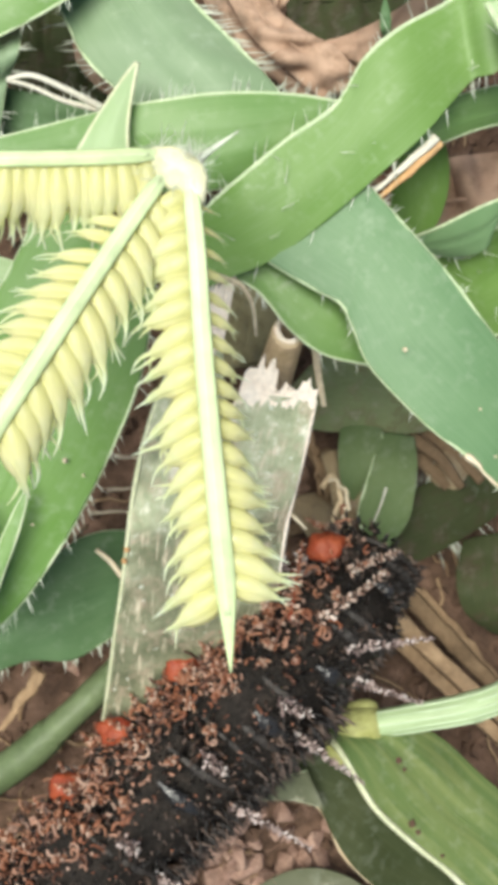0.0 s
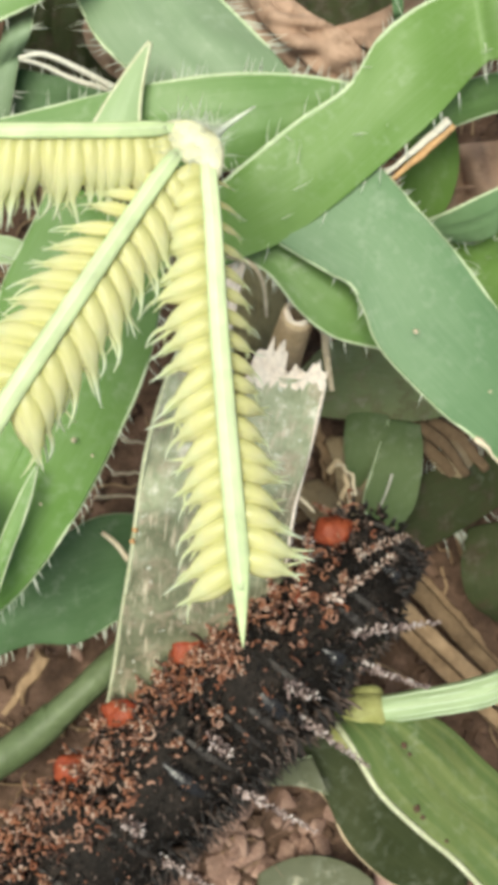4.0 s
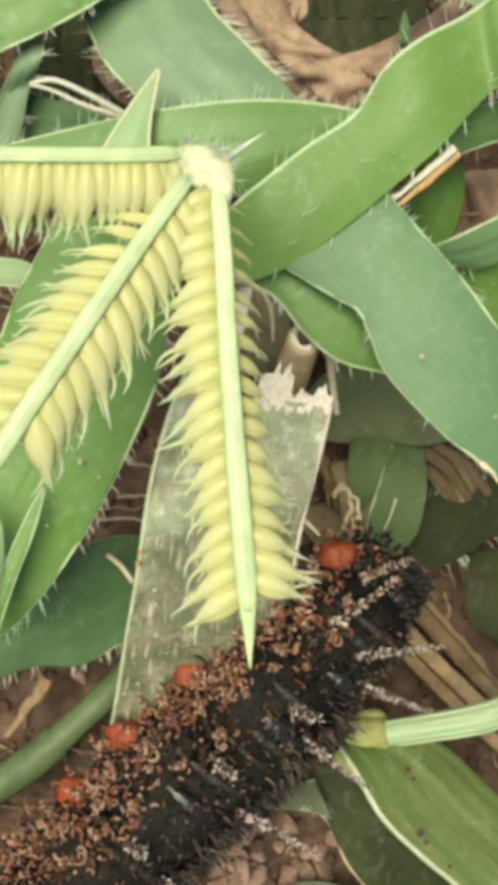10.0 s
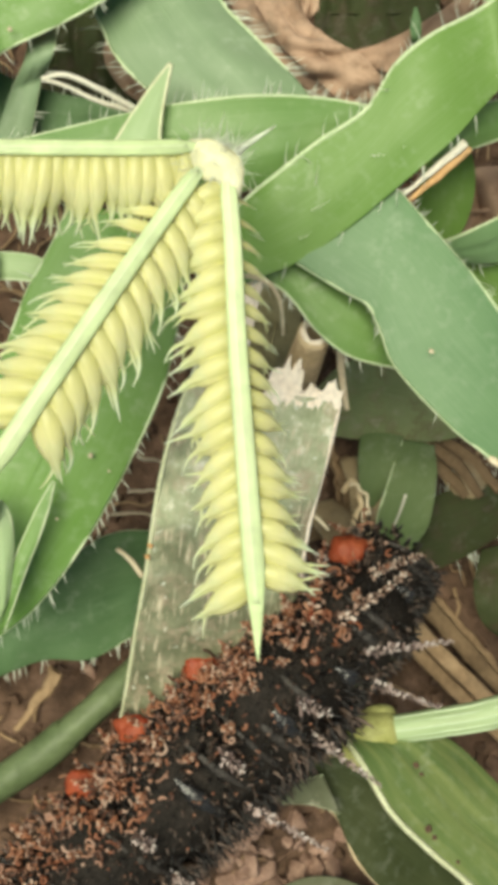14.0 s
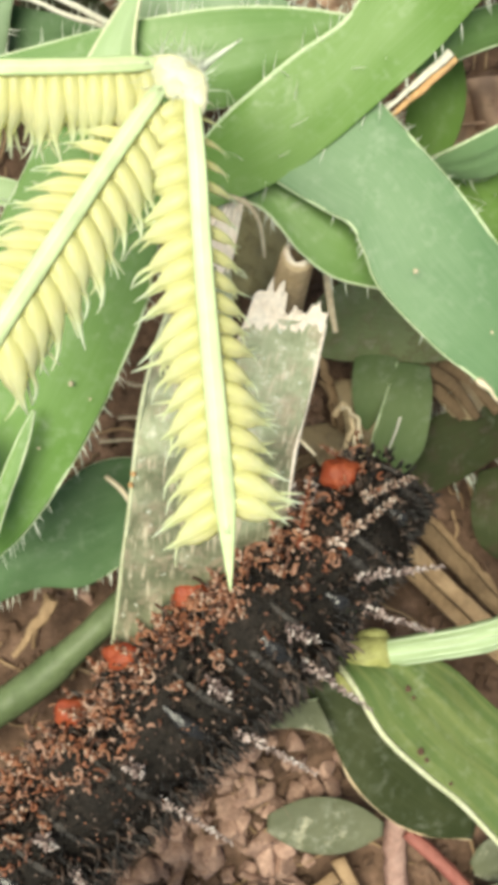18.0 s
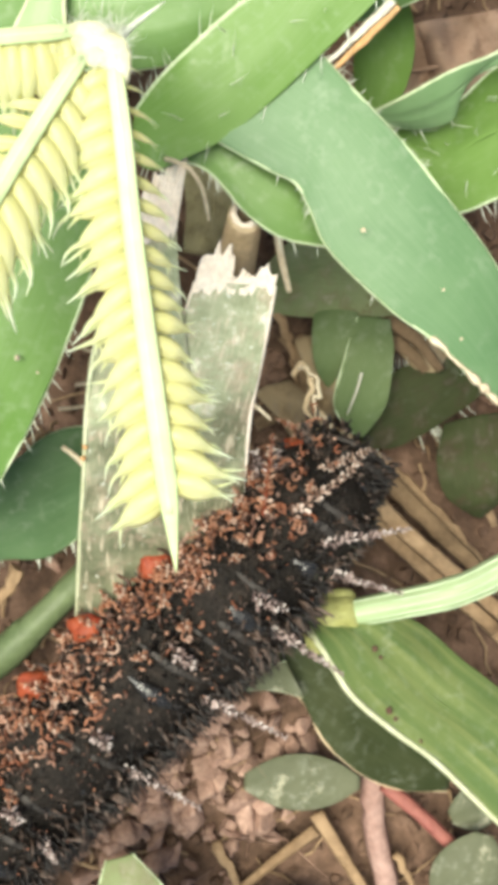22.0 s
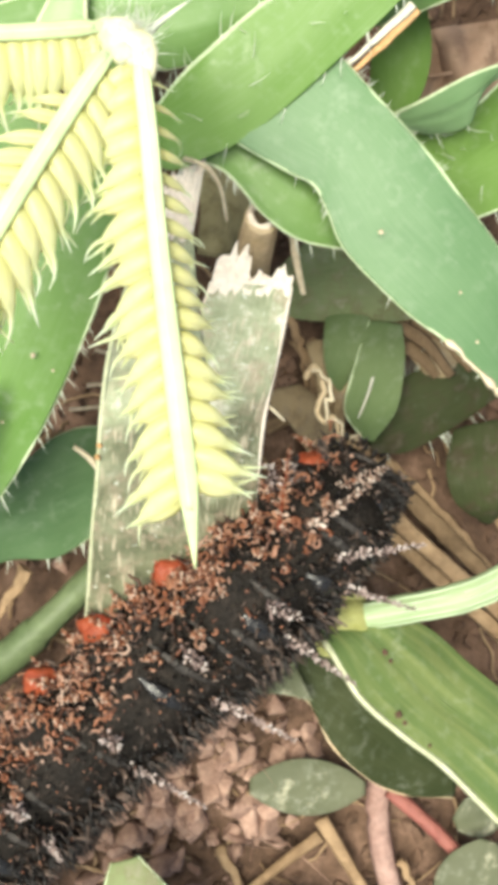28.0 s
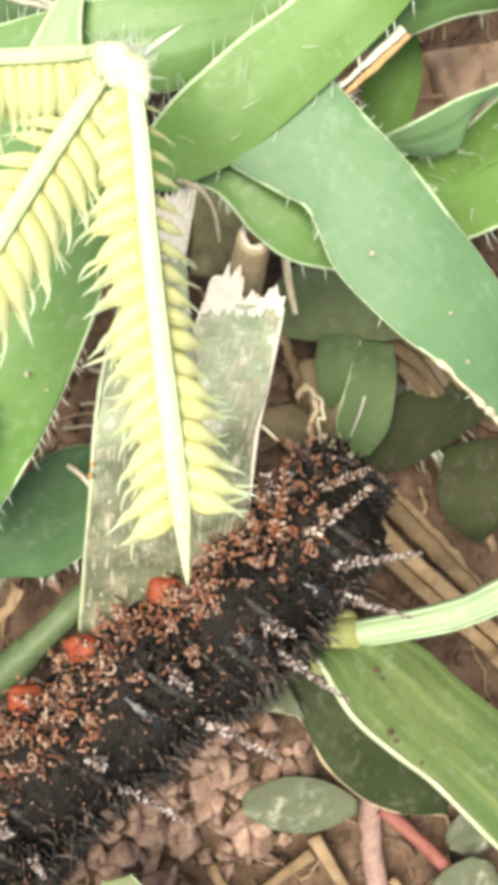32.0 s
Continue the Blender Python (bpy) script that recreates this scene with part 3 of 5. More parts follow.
leaf([at(20, -420, -2), at(60, -260, 1), at(110, -120, 2), at(150, -20, 2.5), at(180, 50, 3), at(215, 110, 3.5), at(290, 180, 4), at(360, 260, 4)],
     [at(160, -440, -2), at(240, -260, 1), at(330, -110, 2), at(385, -10, 2.5), at(430, 40, 3), at(485, 95, 3.5), at(540, 160, 4), at(590, 240, 4)],
     BLOOM, "wide grey-green grass leaf with hairy edges", arch=0.1, hairs=(36, 80), hair_mm=1.5, n=64, root=(40, -620))
leaf([at(-60, 262, 4), at(50, 236, 5), at(180, 205, 6), at(300, 180, 7), at(430, 163, 7), at(560, 166, 6.5), at(660, 182, 6), at(760, 195, 5), at(900, 165, 4), at(980, 150, 3)],
     [at(-60, 340, 3), at(50, 330, 4), at(180, 325, 5), at(300, 330, 5.5), at(430, 330, 6), at(540, 290, 6), at(660, 260, 5), at(760, 275, 4), at(900, 232, 3), at(980, 220, 2)],
     MIDGREEN, "green grass leaf lying across the others", arch=0.12, hairs=(90, 10), hair_mm=1.1, root=(-240, 330))
leaf([at(190, 262, 8), at(225, 205, 8), at(262, 150, 7.8), at(297, 105, 7.5)], [at(278, 262, 8), at(280, 210, 8), at(288, 160, 7.8), at(299, 106, 7.5)],
     PALEGREEN, "small pointed tip of a pale green grass leaf", arch=0.1, rim=0.13, rim_mat=CREAM, hairs=(0, 0), n=20)
leaf([at(-120, -40, 5), at(-20, -70, 5.5), at(80, -120, 5.5), at(190, -190, 5), at(300, -270, 4)], [at(-120, 150, 5), at(0, 82, 6), at(80, 44, 6), at(170, -4, 5.8), at(300, -90, 4.5)],
     GREEN, "green grass leaf with a pale edge", arch=0.1, hairs=(0, 10), root=(-280, -60))
leaf([at(44, 60, 3), at(12, 160, 3), at(-20, 260, 2)], [at(90, 48, 3.4), at(66, 140, 3.4), at(44, 258, 2)],
     BLOOM, "dull grey-green grass leaf standing in the shade", arch=0.1, rim=0.06, hairs=(0, 14), root=(20, -60))
leaf([at(120, 350, 7), at(92, 420, 7), at(45, 510, 7), at(5, 620, 6.5), at(-50, 800, 5.5), at(-70, 1000, 4)],
     [at(330, 420, 5), at(312, 560, 6), at(285, 680, 6), at(232, 800, 6.2), at(150, 950, 5.5), at(60, 1070, 4.5), at(-30, 1140, 3.5)],
     GREEN, "broad fresh green grass leaf with a hairy edge", arch=0.08, hairs=(10, 40), hair_mm=1.2)
leaf([at(-40, 890, 9), at(5, 890, 9), at(20, 960, 8.5), at(10, 1060, 8)], [at(-70, 900, 9), at(-40, 980, 8.5), at(-20, 1060, 8), at(-5, 1100, 8)],
     PALEGREEN, "pale green tip of a grass leaf", arch=0.1, n=20, root=(-160, 900))
leaf([at(-30, 1110, 7.4), at(15, 1010, 8), at(40, 950, 8), at(65, 895, 8), at(92, 848, 8)], [at(5, 1115, 7.4), at(45, 1000, 8), at(65, 950, 8), at(82, 900, 8), at(93, 849, 8)],
     GREEN, "narrow folded grass leaf tip", arch=0.1, n=20)
leaf([at(-60, 445, 3), at(0, 442, 3), at(60, 450, 3), at(110, 480, 2.5)], [at(-60, 490, 3), at(0, 488, 3), at(60, 492, 3), at(110, 500, 2.5)],
     PALEGREEN, "pale bluish green grass leaf behind the spikes", arch=0.1, hairs=(0, 20), n=20, root=(-200, 460))
leaf([at(-90, 1120, -4), at(10, 1060, -4), at(90, 1010, -4), at(180, 945, -4), at(262, 935, -5), at(330, 960, -6)],
     [at(-90, 1230, -6), at(0, 1190, -5), at(80, 1162, -5), at(160, 1160, -5), at(235, 1118, -5), at(330, 1060, -6)],
     SHADEGREEN, "dark green grass leaf with a wavy hairy edge", arch=0.08, rim=0.05, hairs=(0, 34), hair_mm=1.0, root=(-240, 1180))
leaf([at(745, 430, -2), at(735, 360, -2), at(750, 290, -2), at(790, 220, -3)], [at(790, 440, -2), at(825, 380, -2), at(838, 310, -2), at(825, 230, -3)],
     VIVID, "dark green upright grass leaf", arch=0.1, rim=0, hairs=(12, 0), hair_mm=1.0)
leaf([at(769, 427, 0), at(830, 402, 2), at(908, 366, 3), at(985, 339, 3), at(1076, 282, 3)],
     [at(778, 445, 0), at(843, 458, 0), at(902, 443, 1), at(933, 381, 2), at(1075, 335, 3)],
     UPTURNED, "folded green grass leaf with an upturned side", arch=0.06, hairs=(0, 10))
leaf([at(772, 432, -1), at(842, 449, -1), at(910, 417, 0), at(978, 366, 0), at(1070, 336, 0)],
     [at(783, 465, -2), at(837, 541, -2), at(891, 600, -2), at(969, 581, -2), at(1062, 554, -2)],
     VIVID, "folded green grass leaf with long hairs", arch=-0.1, hairs=(0, 30), top_hairs=20, hair_mm=1.6)
leaf([at(637, 754, -12), at(631, 814, -11), at(636, 858, -11), at(652, 888, -11.5)], [at(711, 750, -12), at(708, 802, -11), at(687, 850, -11), at(658, 890, -11.5)],
     LOWGREEN, "narrow dark green leaf beside the blunt one", arch=0.06, rim=0, rib=False)
leaf([at(711, 772, -11.5), at(688, 840, -10.5), at(666, 922, -10.5), at(696, 974, -11)], [at(766, 781, -11.5), at(770, 843, -10.5), at(754, 925, -10.5), at(712, 980, -11)],
     LOWGREEN, "small blunt green leaf with a pale edge", arch=0.05, rim=0.1, rim_sides=(1, 0), rib=False)
straw([at(716, 868, -9.6), at(706, 899, -9.6), at(688, 939, -9.8)], 0.09, WHITE, "thin white hair lying on a leaf", "fibre", category="fibre")
# These two low leaves carry their shade in the dark colour.
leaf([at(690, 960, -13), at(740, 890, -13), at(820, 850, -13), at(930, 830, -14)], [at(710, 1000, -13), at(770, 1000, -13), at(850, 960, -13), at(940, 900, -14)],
     SHADOWGREEN, "dark green leaf fringed with hairs in the shade", arch=0.1, rim=0, hairs=(60, 10), hair_mm=1.6)
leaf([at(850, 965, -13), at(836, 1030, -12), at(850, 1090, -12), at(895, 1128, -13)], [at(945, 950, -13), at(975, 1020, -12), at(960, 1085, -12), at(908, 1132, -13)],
     SHADOWGREEN, "dim olive-green leaf in the shade of the grass", arch=0.1, rim=0)
leaf([at(545, 690, -10), at(620, 630, -10), at(720, 630, -10), at(830, 690, -11)], [at(560, 760, -12), at(640, 770, -12), at(740, 775, -12), at(840, 760, -12)],
     MURKY, "dull shaded leaf under the broad blade", arch=0.05, rim=0)


def dry_rim(path, owner_label):
    """A crumbly bleached crust along a stretch of leaf edge."""
    line = smooth_path(path, 60)
    ob = thing("dry_leaf_edge", line[0], owner_label, "dead leaf")
    bm = bmesh.new()
    add_tube(bm, [p + Vector((noise.noise(p * 1500), noise.noise(p * 1500 + Vector((5, 0, 0))), 0)) * 0.14 * MM for p in line], [(0.07 + 0.34 * abs(noise.noise(p * 1100))) * MM for p in line], 6, 0.6)
    part("crust", bm, PALE, ob)
    return ob


dry_rim([at(866, 805, 7.25), at(880, 817, 7.2), at(910, 848, 7), at(944, 888, 6.6), at(975, 925, 6.1)], "bleached crumbly edge on the broad leaf")
for k, p in enumerate((at(158, 803, 7.2), at(190, 830, 6.9), at(98, 915, 7), at(12, 44, 7), at(893, 723, 8.6), at(919, 808, 8), at(762, 616, 8.8))):
    bm = clod_mesh(k * 2.3, (0.13 if k % 3 == 0 else 0.08) * MM)
    bmesh.ops.translate(bm, verts=bm.verts, vec=p)
    speck = part("speck", bm, PALE, None)
    speck.data.transform(Matrix.Translation(-p))
    speck.location = p
    tagged(speck, "tiny pale grain stuck on a leaf", "grain", "grains on the leaves")

leaf([at(690, -70, 2), at(780, -45, 3), at(870, -5, 3), at(960, 40, 2)], [at(730, -170, 1), at(830, -140, 2), at(930, -90, 2), at(1010, -20, 1)],
     BLOOM, "grey-green grass leaf with a hairy edge behind the bent one", arch=0.1, hairs=(50, 0), hair_mm=1.5, n=24, root=(640, -200))
leaf([at(727, 70, 3), at(725, 34, 4), at(732, 4, 4)], [at(746, 72, 3), at(742, 34, 4), at(734, 3, 4)],
     SHADEGREEN, "tiny pointed tip of a green grass leaf", arch=0.1, rim=0, n=12, root=(760, 130))
leaf([at(916, 9, 11), at(954, 77, 11), at(1001, 127, 11), at(1067, 187, 10)], [at(965, -9, 11), at(1003, 50, 11), at(1050, 109, 11), at(1107, 169, 10)],
     PALEGREEN, "pale green grass leaf with a bright edge", arch=0.1, rim=0.2, n=20)

# ---- torn withered leaf ----
leaf([at(330, 1300, -2), at(350, 1210, 0.4), at(365, 1070, 3.6), at(372, 960, 5.6), at(395, 880, 5.8), at(428, 790, 5.6), at(466, 690, 5.4)],
     [at(480, 1290, -3), at(512, 1110, 1), at(532, 1000, 3.4), at(548, 915, 4.7), at(566, 848, 5.1), at(585, 775, 5.4), at(601, 704, 5.5)],
     DEAD, "withered greyish olive leaf, split and torn with ragged pale splinters", arch=0.04, name="withered_leaf", category="dead leaf", group="torn leaf strips", rim=0.12, rim_mat=TORN, n=52, across=14, torn=(1.4, 2.1, 1.9, 2.0, 0.4, 0.8, 0.5, 1.1, 0.7), rib=False, root=(380, 1340))
leaf([at(206, 1300, -2), at(218, 1240, 0.5), at(236, 1130, 3.6), at(250, 1050, 5.4), at(262, 975, 6.9), at(272, 900, 7.7), at(290, 805, 7.8), at(320, 705, 7.2), at(362, 605, 6.6)],
     [at(425, 1300, -2), at(436, 1240, -0.6), at(448, 1130, 1.8), at(452, 1050, 3.4), at(452, 975, 4.6), at(450, 900, 5.4), at(446, 800, 6.0), at(441, 700, 6.2), at(439, 600, 6)],
     DEAD, "withered olive strip of a split leaf with a straw-yellow edge", arch=0.05, name="dry_leaf_strip", category="dead leaf", group="torn leaf strips", rim=0.14, rim_sides=(1, 0), rim_mat=CREAM, torn=(1.5, 2.6, 3.6, 3.9, 4.1, 4.0), n=52, across=14, rib=False, ripple=0.05)
for p in (at(259, 982, 7.1), at(264, 962, 7.2)):
    bm = clod_mesh(p.y * 900, 0.16 * MM)
    bmesh.ops.translate(bm, verts=bm.verts, vec=p)
    scab = part("scab", bm, ORANGE, None)
    scab.data.transform(Matrix.Translation(-p))
    scab.location = p
    tagged(scab, "small rusty crumb on the withered leaf's edge", "grain", "grains on the leaves")

# ---- stems, straws, litter ----


def build_stub():
    ob = thing("stem_stub", at(512, 690, -2), "hollow cut stub of a dry tan stem", "stem stub")
    path = smooth_path([at(516, 690, -3), at(534, 640, 1), at(555, 583, 4)], 12)
    bm = bmesh.new()
    add_tube(bm, path, [0.98 * MM * (1 - 0.02 * i) for i in range(13)], 14, 1, False)
    wall = part("stalk", bm, STUB, ob)
    sol = wall.modifiers.new("thickness", "SOLIDIFY")
    sol.thickness, sol.offset = 0.22 * MM, -1
    bm = bmesh.new()
    d = (path[12] - path[11]).normalized()
    side = d.cross(Vector((0, 0, 1))).normalized()
    up = side.cross(d)
    ring = [path[12] + 0.7 * MM * (math.cos(a) * side + math.sin(a) * up) + d * 0.12 * MM * math.sin(3 * a) for a in (2 * math.pi * k / 20 for k in range(21))]
    add_tube(bm, ring, 0.19 * MM, 6)
    part("cut_rim", bm, TORN, ob, "bleached cut rim")


build_stub()
straw([at(600, 605, 1), at(603, 660, 0), at(612, 720, -1)], 0.28, PALE, "flat hanging strip of bleached straw", flatten=0.3)
straw([at(432, 482, 7), at(455, 487, 9.5), at(478, 500, 9.8), at(495, 534, 9), at(499, 588, 7)], 0.16, PALE, "thin curled dry fibre", "fibre", category="fibre")
straw([at(235, 186, 5), at(170, 150, 6), at(110, 125, 6.5), at(68, 132, 6.5)], 0.2, WHITE, "pale dry fibre bent into a loop", "fibre", category="fibre")
straw([at(235, 190, 4.8), at(170, 172, 5.6), at(110, 145, 6.2), at(68, 133, 6.5)], 0.17, WHITE, "pale dry fibre bent into a loop", "fibre", category="fibre")
straw([at(823, 246, 7.2), at(752, 305, 7.2), at(690, 352, 6.6)], 0.26, WHITE, "bleached white splinter of dry straw", flatten=0.4, jag=0.08, taper=0.25)
straw([at(828, 254, 6.9), at(765, 312, 7), at(698, 366, 6.4)], 0.33, ORANGE, "orange splinter of dry straw", flatten=0.4, jag=0.08, taper=0.25)
straw([at(606, 866, -5), at(624, 843, -5), at(637, 883, -5), at(622, 915, -5), at(637, 941, -5), at(653, 932, -5), at(659, 962, -5), at(698, 975, -5), at(712, 993, -5)], 0.2, STUB, "tan crooked rootlet above the soil", "rootlet", category="root", jag=0.25, n=48)
straw([at(640, 860, -4.5), at(650, 890, -4), at(640, 925, -4.5), at(668, 950, -4), at(690, 985, -4)], 0.13, PALE, "thin crooked pale rootlet above the soil", "rootlet", category="root", jag=0.7)
straw([at(612, 858, -4), at(628, 850, -4), at(634, 868, -4)], 0.14, PALE, "short bent pale rootlet above the soil", "rootlet", category="root", jag=0.7)
DULL_STEM = straw([at(-230, 1530, -15), at(-60, 1420, -7), at(60, 1340, -6), at(160, 1255, -6), at(260, 1160, -8), at(360, 1070, -15)], 1.05, DULLSTEM, "green grass stem lying on the ground", "stalk_piece", category="stem", taper=0.9)
bm = bmesh.new()
add_tube(bm, smooth_path([at(-60, 1420, -7), at(60, 1340, -6), at(120, 1290, -6)], 12), [r * MM for r in (1.12, 1.13, 1.14, 1.15, 1.16, 1.17, 1.17, 1.17, 1.16, 1.16, 1.15, 1.14, 1.08)], 12)
part("sheath", bm, DULLSTEM, DULL_STEM, "dull green leaf sheath round the stem")
NODE_STEM = straw([at(1230, 1090, -16), at(1080, 1165, -6), at(1000, 1200, -1), at(882, 1252, -2), at(760, 1275, -3), at(650, 1292, -3.5)], 1.2, STEM, "pale green grass stem ending in a yellowish node", "stalk_piece", category="stem", taper=0.74)
for lean in (-62, -32, -4, 24, 52):
    bm = bmesh.new()
    line = smooth_path([at(1080, 1165, -6), at(1000, 1200, -1), at(882, 1252, -2), at(760, 1275, -3), at(690, 1285, -3.4)], 20)
    ring = []
    for k, p in enumerate(line):
        d = (line[min(k + 1, 20)] - line[max(k - 1, 0)]).normalized()
        side = Vector((0, 0, 1)).cross(d).normalized()
        ring.append(p + (side * math.sin(radians(lean)) + side.cross(-d) * math.cos(radians(lean))) * (1.06 - 0.011 * k) * MM)
    add_tube(bm, ring, 0.075 * MM, 6)
    part("rib", bm, STEMRIB, NODE_STEM, "pale rib along the stem")
bm = bmesh.new()
add_tube(bm, smooth_path([at(700, 1284, -3.3), at(665, 1290, -3.5), at(640, 1296, -3.6), at(614, 1306, -3.8)], 9), [r * MM for r in (1.02, 1.14, 1.26, 1.36, 1.42, 1.42, 1.36, 1.22, 1.0, 0.6)], 14)
part("node", bm, NODE, NODE_STEM, "swollen yellowish stem node")
bm = bmesh.new()
bmesh.ops.create_icosphere(bm, subdivisions=3, radius=1.0, matrix=Matrix.Translation(at(652, 1297, -3.9) / MM) @ Matrix.Rotation(0.9, 4, "Z") @ Matrix.Diagonal((2.3, 1.5, 0.9, 1)))
bmesh.ops.scale(bm, vec=(MM, MM, MM), verts=bm.verts)
for v in bm.verts:
    v.co += Vector((noise.noise(v.co * 500), noise.noise(v.co * 500 + Vector((4, 0, 0))), 0)) * 0.35 * MM
part("collar", bm, NODE, NODE_STEM, "yellow-green leaf collar below the node")
straw([at(660, 1022, -12.5), at(696, 1062, -12), at(770, 1142, -12), at(846, 1216, -12), at(960, 1322, -13)], 0.62, DRY, "flattened tan dry straw", flatten=0.3, taper=0.9, jag=0.06)
straw([at(668, 1076, -13), at(740, 1150, -13), at(830, 1240, -13), at(930, 1335, -13.5)], 0.55, DRY, "flattened tan dry straw", flatten=0.3, taper=0.9, jag=0.06)
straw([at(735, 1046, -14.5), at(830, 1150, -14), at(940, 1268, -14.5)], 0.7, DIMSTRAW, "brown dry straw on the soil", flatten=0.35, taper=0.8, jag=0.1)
straw([at(640, 1030, -14), at(780, 1180, -14), at(980, 1400, -15)], 0.7, DRY, "tan dry straw on the soil", flatten=0.4)
leaf([at(392, -27, -8), at(437, 56, -8), at(488, 116, -8), at(553, 170, -9)], [at(462, -32, -8), at(493, 48, -7.5), at(543, 114, -7.5), at(619, 175, -8)],
     DRYLEAF, "dull tan withered leaf under the grass", "dead_leaf", 0.15, 0, ripple=0.3, n=40, group="leaf litter", category="dead leaf")
leaf([at(440, -20, -6), at(488, 62, -6), at(545, 122, -6), at(614, 183, -7)], [at(500, -25, -6.5), at(572, 52, -5.5), at(640, 92, -5.5), at(697, 152, -7)],
     DRYLEAF, "broad withered tan leaf under the grass", "dead_leaf", 0.10, 0, ripple=0.4, n=40, group="leaf litter", category="dead leaf")
leaf([at(596, 86, -7), at(664, 70, -6), at(732, 37, -6), at(831, -28, -8)], [at(609, 94, -7.5), at(659, 110, -6.5), at(709, 114, -7), at(841, 43, -9)],
     DRYLEAF, "pinkish tan withered leaf in the litter", "dead_leaf", 0.16, 0, ripple=0.2, n=40, group="leaf litter", category="dead leaf")
leaf([at(430, -45, -8), at(488, -66, -6.5), at(545, -50, -6), at(566, 0, -6.5)], [at(450, 8, -8.5), at(494, 4, -8), at(522, 14, -7.5), at(536, 42, -9)],
     DRYLEAF, "curled withered leaf rolled round a hollow", "dead_leaf", 0.25, 0, ripple=0.35, n=40, group="leaf litter", category="dead leaf")
leaf([at(800, 296, -10), at(850, 288, -9), at(930, 280, -9), at(1010, 272, -10)], [at(806, 440, -11), at(866, 436, -10), at(940, 424, -10), at(1016, 404, -11)],
     DRYLEAF, "crumpled tan withered leaf on the soil", "dead_leaf", 0.12, 0, ripple=0.45, n=40, group="leaf litter", category="dead leaf")
# Two leaf-shaped dark sheets, added to darken shaded gaps above the soil.
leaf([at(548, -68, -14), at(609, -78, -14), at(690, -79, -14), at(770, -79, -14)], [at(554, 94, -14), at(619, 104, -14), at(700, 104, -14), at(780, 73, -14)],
     SHADOWGREEN, "dark olive sheet standing in for deep shade", arch=0.05, rim=0, ripple=0.1)
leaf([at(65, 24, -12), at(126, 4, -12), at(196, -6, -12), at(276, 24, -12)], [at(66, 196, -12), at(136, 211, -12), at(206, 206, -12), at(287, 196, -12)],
     SHADOWGREEN, "dark olive sheet standing in for shade among the grass", arch=0.05, rim=0, ripple=0.15)
leaf([at(-56, 85, 0), at(24, 135, 1), at(115, 161, 1), at(216, 179, 0)], [at(-55, 237, -1), at(45, 251, 0), at(125, 251, 0), at(226, 226, -1)],
     SHADEGREEN, "dark green hairy leaf behind the pale fibre", arch=0.08, rim=0, hairs=(30, 0), hair_mm=1.0)
straw([at(701, 1555, -15), at(700, 1692, -15), at(728, 1888, -15), at(734, 2021, -15)], 0.85, BARKSTEM, "pinkish brown creeping stem", "creeping_stem", category="stem", taper=1, jag=0.25)
straw([at(720, 1608, -14), at(779, 1663, -14), at(837, 1725, -14)], 0.55, REDSTEM, "red creeping stem on the soil", "creeping_stem", category="stem", taper=1)
straw([at(595, 1656, -15), at(642, 1743, -15), at(709, 1866, -15)], 0.6, DRY, "tan dry straw on the soil", flatten=0.6)
straw([at(593, 1688, -15), at(509, 1748, -15), at(379, 1851, -15)], 0.5, DRY, "tan dry straw on the soil", flatten=0.6)

for p, q, r, w in ((at(640, 960, -15), at(900, 1230, -15), 0.55, 0.5), (at(720, 1010, -16), at(960, 1290, -16.5), 0.5, 0.3), (at(860, 1010, -13), at(930, 1150, -14), 0.7, 0.4),
                   (at(600, 800, -14), at(700, 900, -15), 0.5, 0.5), (at(760, 760, -14), at(900, 900, -15), 0.8, 0.35), (at(560, 740, -12), at(600, 900, -14), 0.4, 0.6),
                   (at(830, 238, -4), at(960, 232, -4), 0.5, 0.4), (at(60, 1000, -8), at(190, 930, -9), 0.5, 0.5), (at(100, 1180, -10), at(20, 1290, -11), 0.6, 0.5),
                   (at(734, 1737, -15), at(770, 1868, -15), 0.35, 0.6), (at(409, 1701, -15), at(462, 1855, -15), 0.45, 0.6), (at(802, 1805, -16), at(829, 1915, -16), 0.4, 0.6)):
    straw([p, (p + q) / 2 + Vector((0.0004, 0.0003, 0.0004)), q], r, DRY, "tan dry straw lying on the soil", flatten=w, group="litter straws", jag=0.3, taper=0.35)
for a, b, c in (((770, 400, -12), (830, 330, -12), (930, 330, -13)), ((190, 60, -9), (230, 120, -9), (300, 190, -10))):
    m0, m1, m2 = at(*a), at(*b), at(*c)
    w = Vector((0.0006, 0.0011, 0.0004))
    leaf([m0 - w * 0.7, m1 - w, m2 - w * 0.2], [m0 + w * 0.7, m1 + w * 1.2, m2 + w * 0.2], DRYLEAF, "withered tan leaf scrap in the litter", "dead_leaf", 0.2, 0, ripple=0.25, n=20, group="leaf litter", category="dead leaf")


for left, right in (((at(527, 899, -13), at(575, 954, -12), at(611, 1035, -13)), (at(586, 877, -13), at(645, 937, -11.5), at(650, 1027, -13))),
                    ((at(599, 809, -13), at(617, 878, -12), at(609, 946, -13)), (at(657, 802, -13), at(695, 871, -12), at(652, 958, -13))),
                    ((at(744, 796, -14), at(792, 855, -13), at(848, 916, -14)), (at(793, 778, -14), at(851, 828, -13), at(897, 889, -14)))):
    leaf(list(left), list(right), LITTER, "dull brown withered leaf on the soil", "dead_leaf", 0.15, 0, ripple=0.25, n=18, group="leaf litter", category="dead leaf")


